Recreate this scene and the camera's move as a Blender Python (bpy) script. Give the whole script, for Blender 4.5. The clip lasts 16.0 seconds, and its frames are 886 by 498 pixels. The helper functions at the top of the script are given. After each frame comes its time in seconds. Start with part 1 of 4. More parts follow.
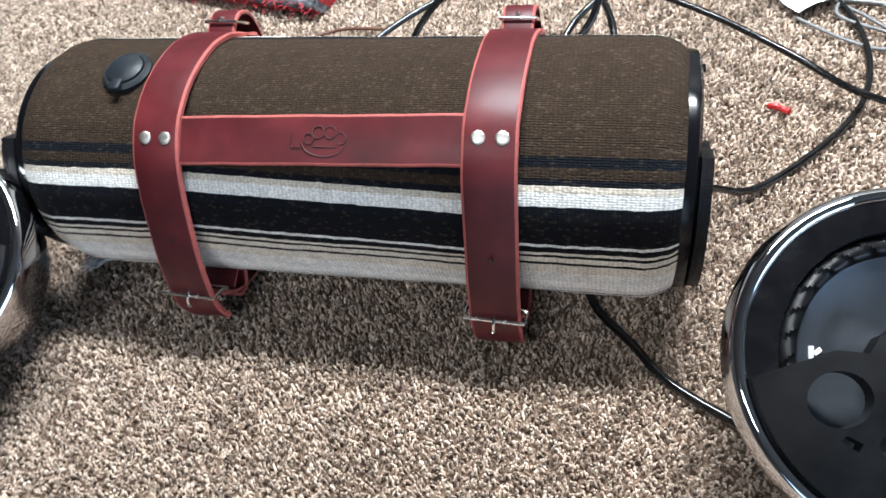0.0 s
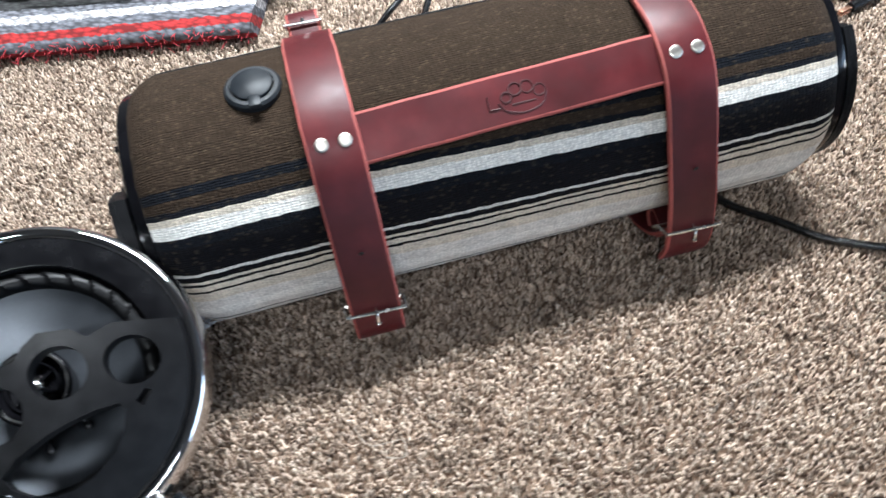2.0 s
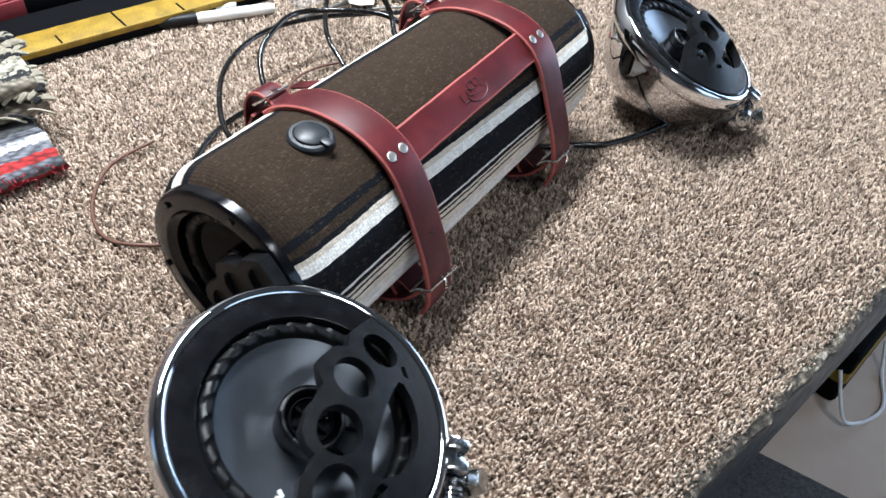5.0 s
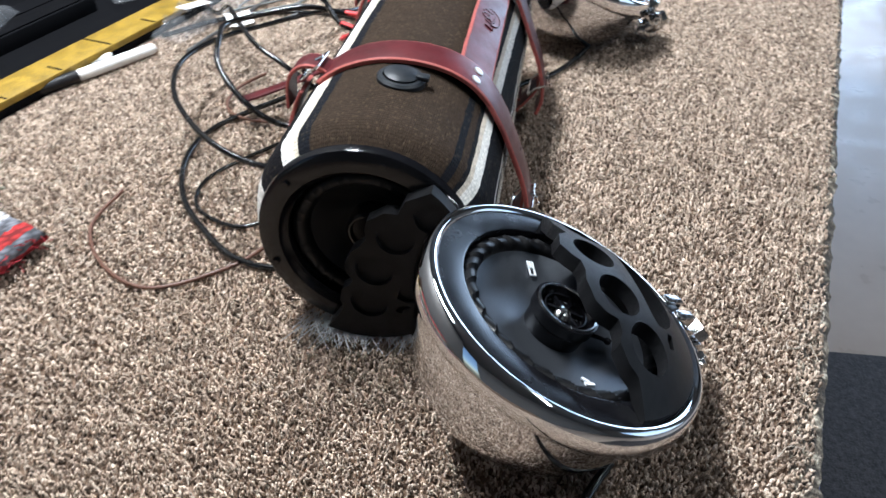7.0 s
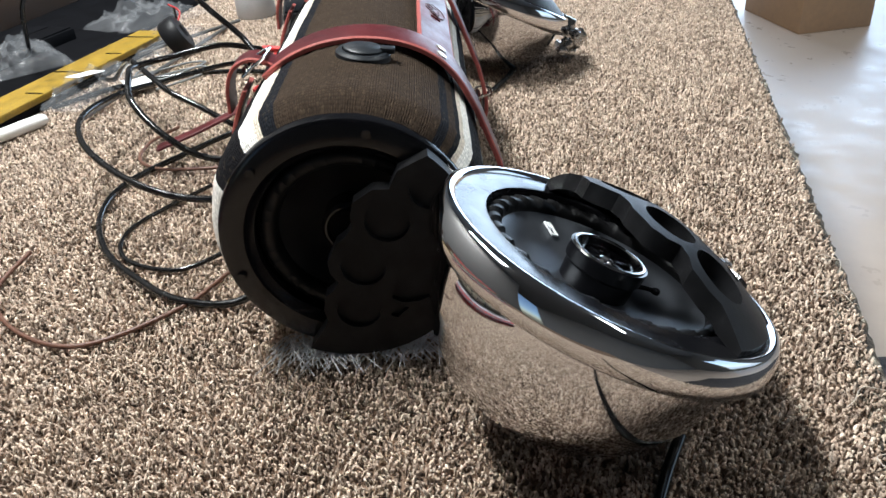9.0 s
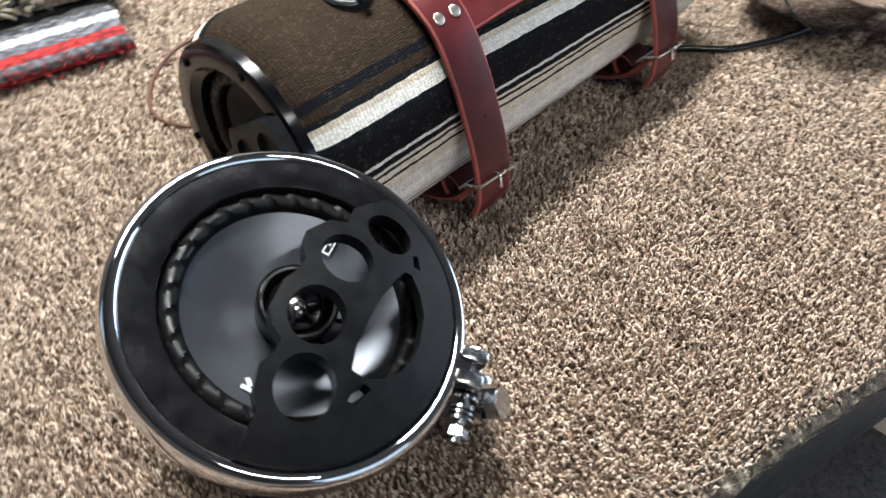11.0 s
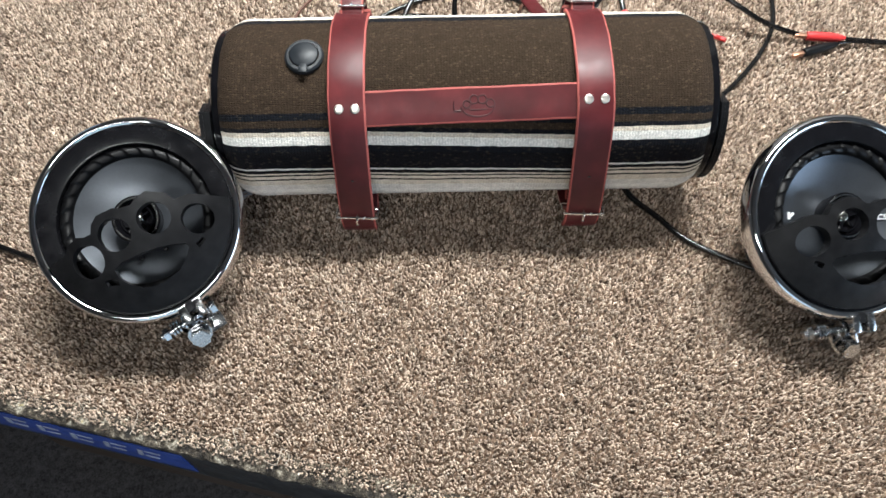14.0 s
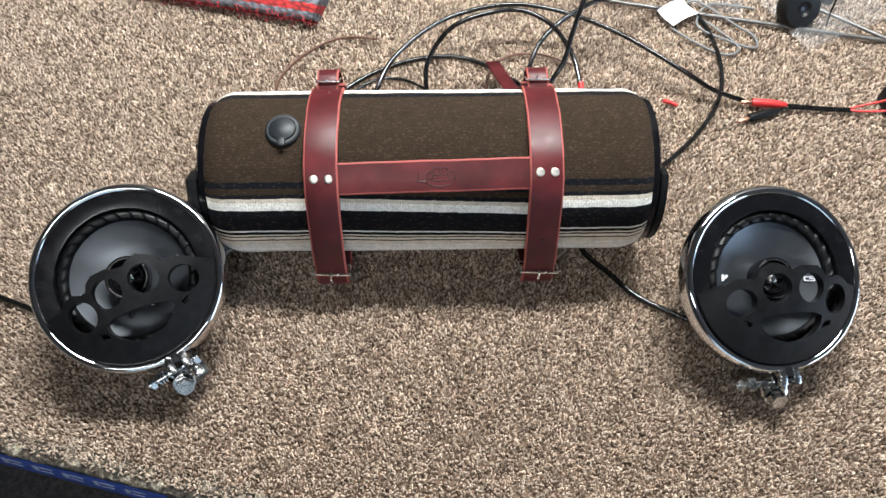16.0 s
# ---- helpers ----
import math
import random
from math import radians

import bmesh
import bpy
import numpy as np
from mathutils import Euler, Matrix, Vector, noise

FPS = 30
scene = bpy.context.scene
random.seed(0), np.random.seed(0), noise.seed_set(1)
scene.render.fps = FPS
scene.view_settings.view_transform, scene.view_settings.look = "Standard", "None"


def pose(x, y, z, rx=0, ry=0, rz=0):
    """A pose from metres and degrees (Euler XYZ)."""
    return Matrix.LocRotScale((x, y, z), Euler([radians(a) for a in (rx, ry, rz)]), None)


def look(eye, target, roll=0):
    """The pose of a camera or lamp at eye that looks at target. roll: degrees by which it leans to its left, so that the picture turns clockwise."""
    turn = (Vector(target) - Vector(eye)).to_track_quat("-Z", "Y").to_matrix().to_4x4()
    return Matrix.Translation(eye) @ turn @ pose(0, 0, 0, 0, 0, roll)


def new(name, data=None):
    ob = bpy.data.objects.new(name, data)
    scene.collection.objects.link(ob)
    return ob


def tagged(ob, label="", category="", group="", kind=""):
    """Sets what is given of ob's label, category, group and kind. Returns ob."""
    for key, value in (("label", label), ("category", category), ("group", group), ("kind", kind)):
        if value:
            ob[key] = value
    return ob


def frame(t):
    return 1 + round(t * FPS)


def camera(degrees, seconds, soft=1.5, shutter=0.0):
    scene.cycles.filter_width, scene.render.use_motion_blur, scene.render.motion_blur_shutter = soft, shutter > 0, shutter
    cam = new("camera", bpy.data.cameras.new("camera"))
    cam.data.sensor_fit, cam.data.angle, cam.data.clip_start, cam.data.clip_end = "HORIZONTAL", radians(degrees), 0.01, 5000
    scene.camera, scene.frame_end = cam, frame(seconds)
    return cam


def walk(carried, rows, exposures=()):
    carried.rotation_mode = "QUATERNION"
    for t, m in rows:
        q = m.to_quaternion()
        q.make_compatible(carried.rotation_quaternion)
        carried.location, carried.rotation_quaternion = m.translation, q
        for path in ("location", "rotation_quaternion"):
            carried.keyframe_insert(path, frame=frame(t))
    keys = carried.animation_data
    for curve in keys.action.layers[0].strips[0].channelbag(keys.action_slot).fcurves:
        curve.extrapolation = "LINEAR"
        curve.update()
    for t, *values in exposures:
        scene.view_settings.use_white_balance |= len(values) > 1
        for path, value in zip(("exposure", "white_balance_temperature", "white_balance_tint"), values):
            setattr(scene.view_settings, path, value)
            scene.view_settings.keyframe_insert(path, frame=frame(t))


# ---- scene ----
cam = camera(60.5, 16.0, shutter=0.4)
PATH = [
    (0, (0.22, -0.425, 0.502), (-0.256, 0.831, -0.98), -12.2),
    (0.5, (0.167, -0.42, 0.49), (-0.162, 0.905, -0.972), -10.9),
    (1, (0.08, -0.427, 0.493), (-0.09, 0.916, -0.978), -9.7),
    (1.5, (-0.024, -0.433, 0.498), (0.005, 0.886, -1.005), -8.6),
    (2, (-0.114, -0.453, 0.497), (0.078, 0.855, -1.003), -8.1),
    (2.5, (-0.253, -0.452, 0.506), (0.111, 0.826, -0.989), -7.6),
    (3, (-0.347, -0.435, 0.526), (0.279, 0.743, -0.964), -4.0),
    (3.5, (-0.421, -0.446, 0.554), (0.488, 0.603, -0.885), 0.8),
    (3.7, (-0.433, -0.446, 0.556), (0.558, 0.572, -0.852), 1.8),
    (5.8, (-0.636, -0.298, 0.537), (0.712, 0.345, -0.793), 0.7),
    (6, (-0.659, -0.278, 0.532), (0.715, 0.332, -0.787), -0.1),
    (6.5, (-0.708, -0.198, 0.505), (0.738, 0.298, -0.785), -1.5),
    (7, (-0.711, -0.134, 0.463), (0.83, 0.15, -0.779), -2.3),
    (7.5, (-0.701, -0.096, 0.418), (0.919, 0.03, -0.749), -4.2),
    (8, (-0.709, -0.069, 0.38), (0.949, -0.016, -0.737), -4.2),
    (8.5, (-0.705, -0.053, 0.358), (0.985, -0.021, -0.711), -4.4),
    (9, (-0.701, -0.056, 0.351), (1.01, -0.038, -0.684), -4.5),
    (9.2, (-0.699, -0.062, 0.358), (1.013, -0.033, -0.676), -4.4),
    (11.3, (-0.419, -0.446, 0.463), (0.336, 0.651, -1.029), -3.6),
    (11.5, (-0.385, -0.454, 0.474), (0.241, 0.673, -1.055), -4.2),
    (12, (-0.297, -0.43, 0.506), (0.113, 0.665, -1.116), -3.0),
    (12.5, (-0.186, -0.467, 0.564), (0.001, 0.574, -1.134), -3.2),
    (13, (-0.082, -0.517, 0.616), (-0.014, 0.528, -1.088), -1.6),
    (13.5, (-0.023, -0.538, 0.696), (-0.04, 0.483, -1.024), -2.8),
    (14, (-0.022, -0.558, 0.759), (-0.031, 0.44, -0.974), -1.5),
    (14.5, (-0.004, -0.557, 0.808), (0.01, 0.426, -0.933), 1.0),
    (15, (0.01, -0.548, 0.842), (0.031, 0.457, -0.887), 1.1),
    (15.5, (0.013, -0.55, 0.844), (0.037, 0.473, -0.874), 0.7),
    (16, (0.01, -0.558, 0.845), (0.02, 0.481, -0.863), -0.2),
]
EXPOSURES = [(0.0, 0.7, 5600, 6), (3.5, 0.68, 5600, 6), (6.0, 0.6, 5500, 7), (7.0, 0.54, 5600, 7), (9.2, 0.42, 5950, 6), (11.5, 0.72, 6050, 7), (12.5, 0.72, 6000, 5), (14.0, 0.53, 6000, 6), (16.0, 0.44, 6000, 6)]
walk(cam, [(t, look(eye, target, roll)) for t, eye, target, roll in PATH], EXPOSURES)

# ---- world and lights ----
world = bpy.data.worlds.new("world")
scene.world = world
world.use_nodes = True
wn = world.node_tree.nodes
sky = wn.new("ShaderNodeTexSky")
sky.sky_type, sky.sun_disc = "NISHITA", False
sky.sun_elevation, sky.sun_rotation = radians(40), radians(60)
world.node_tree.links.new(sky.outputs[0], wn["Background"].inputs[0])
wn["Background"].inputs[1].default_value = 0.12


def area(name, eye, target, sx, sy, watts, colour):
    lamp = bpy.data.lights.new(name, "AREA")
    lamp.shape, lamp.size, lamp.size_y, lamp.energy, lamp.color = "RECTANGLE", sx, sy, watts, colour
    ob = new(name, lamp)
    ob.matrix_basis = look(eye, target)
    return ob


area("tube_and_fill_lamp", (0.3, 0.6, 1.97), (0.3, 0.6, 0), 1.2, 0.24, 88, (1.0, 0.96, 0.9))
# added fill for the foreground, placed where the pods don't mirror it
area("tube_and_fill_lamp", (-0.3, -1.6, 1.97), (-0.3, -1.6, 0), 1.2, 0.12, 15, (1.0, 0.96, 0.9))
area("door_daylight", (4.9, -2.2, 0.4), (0, -0.6, -0.4), 2.8, 1.9, 78, (0.66, 0.8, 1.0))
area("door_daylight", (0.2, -4.4, 0.5), (0, 0, 0), 2.8, 1.7, 11, (0.66, 0.8, 1.0))

# ---- materials ----


class Nodes:
    """A node material with short calls."""

    def __init__(self, name, rough=0.6, metal=0.0):
        self.m = bpy.data.materials.new(name)
        self.m.use_nodes = True
        self.t = self.m.node_tree
        self.b = self.t.nodes["Principled BSDF"]
        self.b.inputs["Roughness"].default_value = rough
        self.b.inputs["Metallic"].default_value = metal

    def put(self, socket, value):
        if isinstance(value, bpy.types.NodeSocket):
            self.t.links.new(value, socket)
        else:
            socket.default_value = value

    def node(self, kind, ins=(), operation=None, blend=None, feature=None):
        n = self.t.nodes.new("ShaderNode" + kind)
        if operation:
            n.operation = operation
        if blend:
            n.data_type, n.blend_type = "RGBA", blend
        if feature:
            n.feature = feature
        for k, v in dict(ins).items():
            self.put(n.inputs[k], v)
        return n

    def math(self, op, a, b=0.0, c=0.0):
        return self.node("Math", {0: a, 1: b, 2: c}, operation=op).outputs[0]

    def coords(self, which="Object"):
        return self.node("TexCoord").outputs[which]

    def noise(self, scale, detail=3.0, vector=None, rough=0.55):
        return self.node("TexNoise", {"Scale": scale, "Detail": detail, "Roughness": rough, "Vector": vector or self.coords()}).outputs[0]

    def ramp(self, fac, stops, mode="LINEAR"):
        n = self.node("ValToRGB", {0: fac})
        cr = n.color_ramp
        cr.interpolation = mode
        while len(cr.elements) < len(stops):
            cr.elements.new(0.5)
        for e, (p, c) in zip(cr.elements, stops):
            e.position, e.color = p, (*c, 1)
        return n.outputs[0]

    def mix(self, fac, a, b, blend="MIX"):
        n = self.node("Mix", {0: fac}, blend=blend)
        for i, v in ((6, a), (7, b)):
            self.put(n.inputs[i], v if isinstance(v, bpy.types.NodeSocket) else (*v, 1))
        return n.outputs[2]

    def base(self, c):
        self.put(self.b.inputs["Base Color"], c if isinstance(c, bpy.types.NodeSocket) else (*c, 1))
        return self

    def rough(self, v):
        self.put(self.b.inputs["Roughness"], v)
        return self

    def bump(self, height, strength=0.3, dist=0.001):
        n = self.node("Bump", {"Strength": strength, "Distance": dist, "Height": height})
        self.put(self.b.inputs["Normal"], n.outputs[0])
        return self


def surface(name, colour, rough=0.6, metal=0.0, vary=0.25, scale=40, fine=400, bump=0.2, dist=0.0006, rvar=0.12, spec=0.5):
    """A plain surface with stains, grain and uneven gloss."""
    n = Nodes(name, rough, metal)
    n.b.inputs["Specular IOR Level"].default_value = spec
    big, small = n.noise(scale, 4), n.noise(fine, 3)
    both = n.math("ADD", n.math("MULTIPLY", big, 0.6), n.math("MULTIPLY", small, 0.4))
    lo, hi = [max(0.0, c * (1 - vary)) for c in colour], [min(1.0, c * (1 + vary)) for c in colour]
    n.base(n.ramp(both, [(0.3, lo), (0.7, hi)]))
    n.rough(n.node("MapRange", {0: big, 1: 0.3, 2: 0.7, 3: max(0.02, rough - rvar), 4: min(1, rough + rvar)}).outputs[0])
    if bump:
        n.bump(both, bump, dist)
    return n.m


def carpet_material(name, per_island=True):
    n = Nodes(name, 0.95)
    pick = n.node("NewGeometry").outputs["Random Per Island"] if per_island else n.node("TexVoronoi", {"Scale": 260.0, "Vector": n.coords()}).outputs["Color"]
    c = n.ramp(pick, [(0.0, (0.17, 0.128, 0.1)), (0.1, (0.3, 0.235, 0.188)), (0.22, (0.46, 0.365, 0.29)), (0.55, (0.58, 0.47, 0.375)), (0.8, (0.68, 0.565, 0.46)), (1.0, (0.78, 0.68, 0.575))])
    patch = n.noise(9.0, 4)
    c = n.mix(1.0, c, n.ramp(n.noise(900.0, 2), [(0.32, (0.66, 0.65, 0.64)), (0.68, (1.26, 1.26, 1.26))]), "MULTIPLY")
    # backing: pile colour darkened to paint in the shade down between the tufts
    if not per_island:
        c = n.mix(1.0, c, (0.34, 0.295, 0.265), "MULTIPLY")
    nap = n.ramp(n.noise(55.0, 3), [(0.3, (0.78, 0.77, 0.76)), (0.7, (1.16, 1.15, 1.14))])
    c = n.mix(1.0, c, nap, "MULTIPLY")
    tuft = n.node("SeparateColor", {0: n.node("TexVoronoi", {"Scale": 165.0, "Vector": n.coords()}).outputs["Color"]}).outputs[0]
    c = n.mix(1.0, c, n.ramp(tuft, [(0.0, (0.5, 0.48, 0.47)), (0.2, (0.8, 0.78, 0.77)), (0.55, (1.05, 1.05, 1.05)), (1.0, (1.22, 1.22, 1.22))]), "MULTIPLY")
    n.base(n.mix(n.math("MULTIPLY", patch, 0.5), c, n.mix(1.0, c, (0.72, 0.68, 0.66), "MULTIPLY")))
    fine = n.noise(1500.0, 2)
    n.bump(fine, 0.5, 0.0008)
    n.b.inputs["Specular IOR Level"].default_value = 0.15
    return n.m


def blanket_material():
    n = Nodes("striped_blanket", 0.95)
    xyz = n.node("SeparateXYZ", {0: n.coords()}).outputs
    ang = n.math("MULTIPLY", n.math("ARCTAN2", n.math("MULTIPLY", xyz[1], -1.0), xyz[2]), 57.2958)
    sag = n.math("MULTIPLY", n.node("MapRange", {0: xyz[0], 1: -0.11, 2: 0.11, 3: 0.0, 4: 4.6}).outputs[0], n.math("LESS_THAN", xyz[0], 0.13))
    front = n.math("GREATER_THAN", ang, 20.0)
    wob = n.math("MULTIPLY", n.math("SUBTRACT", n.noise(120.0, 2), 0.5), 1.3)
    a = n.math("ADD", n.math("SUBTRACT", ang, n.math("MULTIPLY", sag, front)), wob)
    brown, black, navy = (0.034, 0.0225, 0.0145), (0.006, 0.0055, 0.007), (0.007, 0.008, 0.011)
    cream, white, pale = (0.66, 0.58, 0.47), (0.86, 0.83, 0.77), (0.74, 0.7, 0.645)
    rows = [(-180, pale), (-64, black), (-43.5, white), (-34.2, cream), (-32.3, navy), (-25, brown), (43, navy), (47.5, brown), (51, navy), (54.2, cream), (57.2, white), (62.6, navy), (67, black), (79.2, pale), (80.3, black),
            (83.2, cream), (85.0, black), (87.0, cream), (89.8, black), (91.2, cream), (97, pale), (104, white), (111, pale), (117, black), (118.4, pale), (136, black), (138, white)]
    tint = n.ramp(n.math("DIVIDE", n.math("ADD", a, 180.0), 360.0), [((d + 180) / 360, c) for d, c in rows], "CONSTANT")
    # woven threads: rows round the roll, broken into short floats along it
    arc = n.math("MULTIPLY", ang, 0.0016755)
    vec = n.node("CombineXYZ", {0: n.math("MULTIPLY", xyz[0], 0.55), 1: arc, 2: 0.0}).outputs[0]
    weave = n.node("TexVoronoi", {"Scale": 620.0, "Vector": vec, "Randomness": 0.45}, feature="F1")
    thread = n.math("MULTIPLY", weave.outputs["Distance"], 1.0)
    fleck = n.math("GREATER_THAN", n.node("SeparateColor", {0: weave.outputs["Color"]}).outputs[0], 0.9)
    fuzz = n.noise(90.0, 4)
    shade = n.ramp(n.math("ADD", n.math("MULTIPLY", thread, 0.7), n.math("MULTIPLY", fuzz, 0.5)), [(0.25, (1.25, 1.25, 1.25)), (0.8, (0.62, 0.62, 0.62))])
    c = n.mix(1.0, tint, shade, "MULTIPLY")
    n.base(n.mix(n.math("MULTIPLY", fleck, 0.045), c, (0.42, 0.32, 0.2)))
    ribs = n.math("SINE", n.math("MULTIPLY", arc, 3400.0))
    n.bump(n.math("ADD", n.math("MULTIPLY", thread, -1.0), n.math("MULTIPLY", ribs, 0.1)), 0.8, 0.0012)
    n.b.inputs["Specular IOR Level"].default_value = 0.12
    return n.m


def leather_material():
    n = Nodes("oxblood_leather", 0.4)
    n.b.inputs["Specular IOR Level"].default_value = 0.28
    cloud, grain = n.noise(22.0, 4), n.noise(900.0, 2)
    n.base(n.ramp(cloud, [(0.3, (0.046, 0.0062, 0.0075)), (0.55, (0.075, 0.0098, 0.012)), (0.75, (0.108, 0.016, 0.018))]))
    n.rough(n.node("MapRange", {0: n.noise(60.0, 4), 1: 0.3, 2: 0.7, 3: 0.33, 4: 0.5}).outputs[0])
    n.bump(n.math("ADD", grain, n.math("MULTIPLY", cloud, 0.5)), 0.12, 0.0006)
    return n.m


def stripes_material(name, rows, lo, hi, axis=1, wob_amount=0.012):
    """Knitted or woven stripes across one axis of the object."""
    n = Nodes(name, 0.95)
    xyz = n.node("SeparateXYZ", {0: n.coords()}).outputs
    w = n.math("MULTIPLY", n.math("SUBTRACT", n.noise(120.0, 2), 0.5), wob_amount)
    across = n.math("SUBTRACT", xyz[2], xyz[1]) if axis == 3 else xyz[axis]
    f = n.node("MapRange", {0: n.math("ADD", across, w), 1: lo, 2: hi, 3: 0.0, 4: 1.0}).outputs[0]
    c = n.ramp(f, rows, "CONSTANT")
    slant = n.node("CombineXYZ", {0: n.math("ADD", n.math("MULTIPLY", xyz[0], 0.6), n.math("MULTIPLY", xyz[1], 0.5)), 1: xyz[1], 2: xyz[2]}).outputs[0]
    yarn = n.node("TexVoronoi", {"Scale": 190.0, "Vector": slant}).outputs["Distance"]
    # colour darkened in the grooves between yarns, painting in their shade
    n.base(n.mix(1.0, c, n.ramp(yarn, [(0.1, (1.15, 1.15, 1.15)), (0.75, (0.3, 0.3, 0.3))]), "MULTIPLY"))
    n.bump(yarn, -1.0, 0.005)
    return n.m


def clear_plastic():
    n = Nodes("clear_plastic", 0.12)
    n.base((0.55, 0.57, 0.6))
    mixer = n.node("MixShader", {0: 0.055})
    see = n.node("BsdfTransparent")
    out = n.t.nodes["Material Output"]
    n.t.links.new(see.outputs[0], mixer.inputs[1])
    n.t.links.new(n.b.outputs[0], mixer.inputs[2])
    n.t.links.new(mixer.outputs[0], out.inputs[0])
    n.bump(n.noise(40.0, 3), 0.6, 0.004)
    return n.m


def concrete_floor():
    n = Nodes("sealed_concrete", 0.3)
    big, mid = n.noise(1.2, 5), n.noise(14.0, 5)
    n.base(n.ramp(n.math("ADD", n.math("MULTIPLY", big, 0.6), n.math("MULTIPLY", mid, 0.4)), [(0.3, (0.5, 0.405, 0.33)), (0.7, (0.63, 0.525, 0.43))]))
    n.rough(n.node("MapRange", {0: mid, 1: 0.3, 2: 0.7, 3: 0.24, 4: 0.5}).outputs[0])
    n.bump(mid, 0.08, 0.003)
    n.b.inputs["Specular IOR Level"].default_value = 0.25
    return n.m


CARPET = carpet_material("carpet_pile")
CARPET_BASE_SHADED = carpet_material("shaded_carpet_backing", False)
BLANKET = blanket_material()
LEATHER = leather_material()
LEATHER_EDGE = surface("raw_leather_edge", (0.31, 0.07, 0.058), 0.75, vary=0.3, scale=60)
CHROME = surface("chrome", (0.66, 0.66, 0.67), 0.05, 1.0, vary=0.04, scale=30, bump=0.02, rvar=0.03)
CHROME_WORN = surface("dull_chrome", (0.42, 0.42, 0.42), 0.2, 1.0, vary=0.25, scale=120, bump=0.1, rvar=0.1)
NICKEL = surface("nickel", (0.75, 0.73, 0.7), 0.18, 1.0, vary=0.1, scale=200, bump=0.05)
RIVET = surface("satin_nickel", (0.62, 0.58, 0.52), 0.4, 1.0, vary=0.15, scale=200, bump=0.08)
BLACK_GLOSS = surface("gloss_black_plastic", (0.004, 0.004, 0.005), 0.18, spec=0.3, vary=0.3, scale=50, bump=0.04, rvar=0.08)
BLACK_MATTE = surface("matt_black_plastic", (0.009, 0.009, 0.01), 0.42, spec=0.2, vary=0.35, scale=60, bump=0.12)
RUBBER = surface("black_rubber", (0.004, 0.004, 0.0045), 0.42, spec=0.2, vary=0.3, scale=80, bump=0.1)
GREY_PLASTIC = surface("dark_grey_plastic", (0.012, 0.0145, 0.018), 0.45, spec=0.35, vary=0.2, scale=90)
CONE = surface("coated_cone", (0.085, 0.092, 0.105), 0.36, 0.75, vary=0.1, scale=25, bump=0.05, rvar=0.06)
FLANGE = surface("scuffed_black_flange", (0.004, 0.004, 0.005), 0.24, spec=0.38, vary=0.4, scale=60, bump=0.04, rvar=0.06)
PALE_PRINT = surface("pale_blue_print", (0.3, 0.33, 0.42), 0.6, vary=0.3)
PRINT = surface("white_print", (0.75, 0.76, 0.78), 0.5, vary=0.05)
CABLE = surface("black_cable_jacket", (0.004, 0.0037, 0.0037), 0.2, spec=0.5, vary=0.3, scale=70, bump=0.05)
BROWN_WIRE = surface("brown_wire", (0.1, 0.042, 0.024), 0.5, vary=0.3, scale=70)
RED_WIRE = surface("red_sleeve", (0.48, 0.022, 0.022), 0.4, vary=0.15)
GREY_WIRE = surface("grey_wire", (0.17, 0.175, 0.175), 0.5, vary=0.2)
ROD = surface("dull_steel_rod", (0.17, 0.165, 0.16), 0.45, 0.8, vary=0.25, scale=200)
LEATHER_DARK = surface("stamped_leather", (0.05, 0.0085, 0.01), 0.5, vary=0.2)
COPPER = surface("bare_copper", (0.6, 0.35, 0.24), 0.35, 1.0)
YELLOW = surface("yellow_paint", (0.25, 0.155, 0.008), 0.6, vary=0.5, scale=50, bump=0.15)
DARK = surface("dark_scuffed_plastic", (0.0035, 0.0036, 0.0045), 0.8, spec=0.05, vary=0.5, scale=30)
WHITE = surface("white_plastic", (0.72, 0.72, 0.71), 0.4, vary=0.08)
PAPER = surface("white_paper", (0.78, 0.78, 0.77), 0.8, vary=0.06)
CARD = surface("brown_cardboard", (0.3, 0.19, 0.11), 0.85, vary=0.15, scale=30)
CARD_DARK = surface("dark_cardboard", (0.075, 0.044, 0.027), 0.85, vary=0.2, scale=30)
BLUE = surface("blue_print", (0.02, 0.05, 0.24), 0.5, vary=0.2)
STEEL_EDGE = surface("dark_painted_edge", (0.025, 0.026, 0.028), 0.45, vary=0.5, scale=60, bump=0.3)
PLYWOOD = surface("plywood", (0.33, 0.22, 0.13), 0.75, vary=0.25, scale=20)
WALL = surface("painted_wall", (0.13, 0.125, 0.12), 0.85, vary=0.06, scale=6, fine=150)
CEILING = surface("ceiling_paint", (0.12, 0.12, 0.118), 0.9, vary=0.05, scale=6, fine=150)
FLOOR = concrete_floor()
MAT = surface("dark_floor_mat", (0.058, 0.053, 0.053), 0.95, vary=0.95, scale=110, fine=260, bump=0.8, dist=0.004)
BAG = clear_plastic()


def printed_plate():
    n = Nodes("printed_black_plastic", 0.42)
    n.b.inputs["Specular IOR Level"].default_value = 0.12
    xyz = n.node("SeparateXYZ", {0: n.coords()}).outputs
    n.base(n.ramp(n.noise(70.0, 4), [(0.3, (0.004, 0.004, 0.0045)), (0.7, (0.011, 0.011, 0.012))]))
    lay = n.math("SINE", n.math("MULTIPLY", n.math("ADD", xyz[0], n.math("MULTIPLY", xyz[1], 0.6)), 7000.0))
    n.bump(n.math("ADD", n.math("MULTIPLY", lay, 0.5), n.noise(300.0, 2)), 0.25, 0.0004)
    return n.m


PLATE = printed_plate()


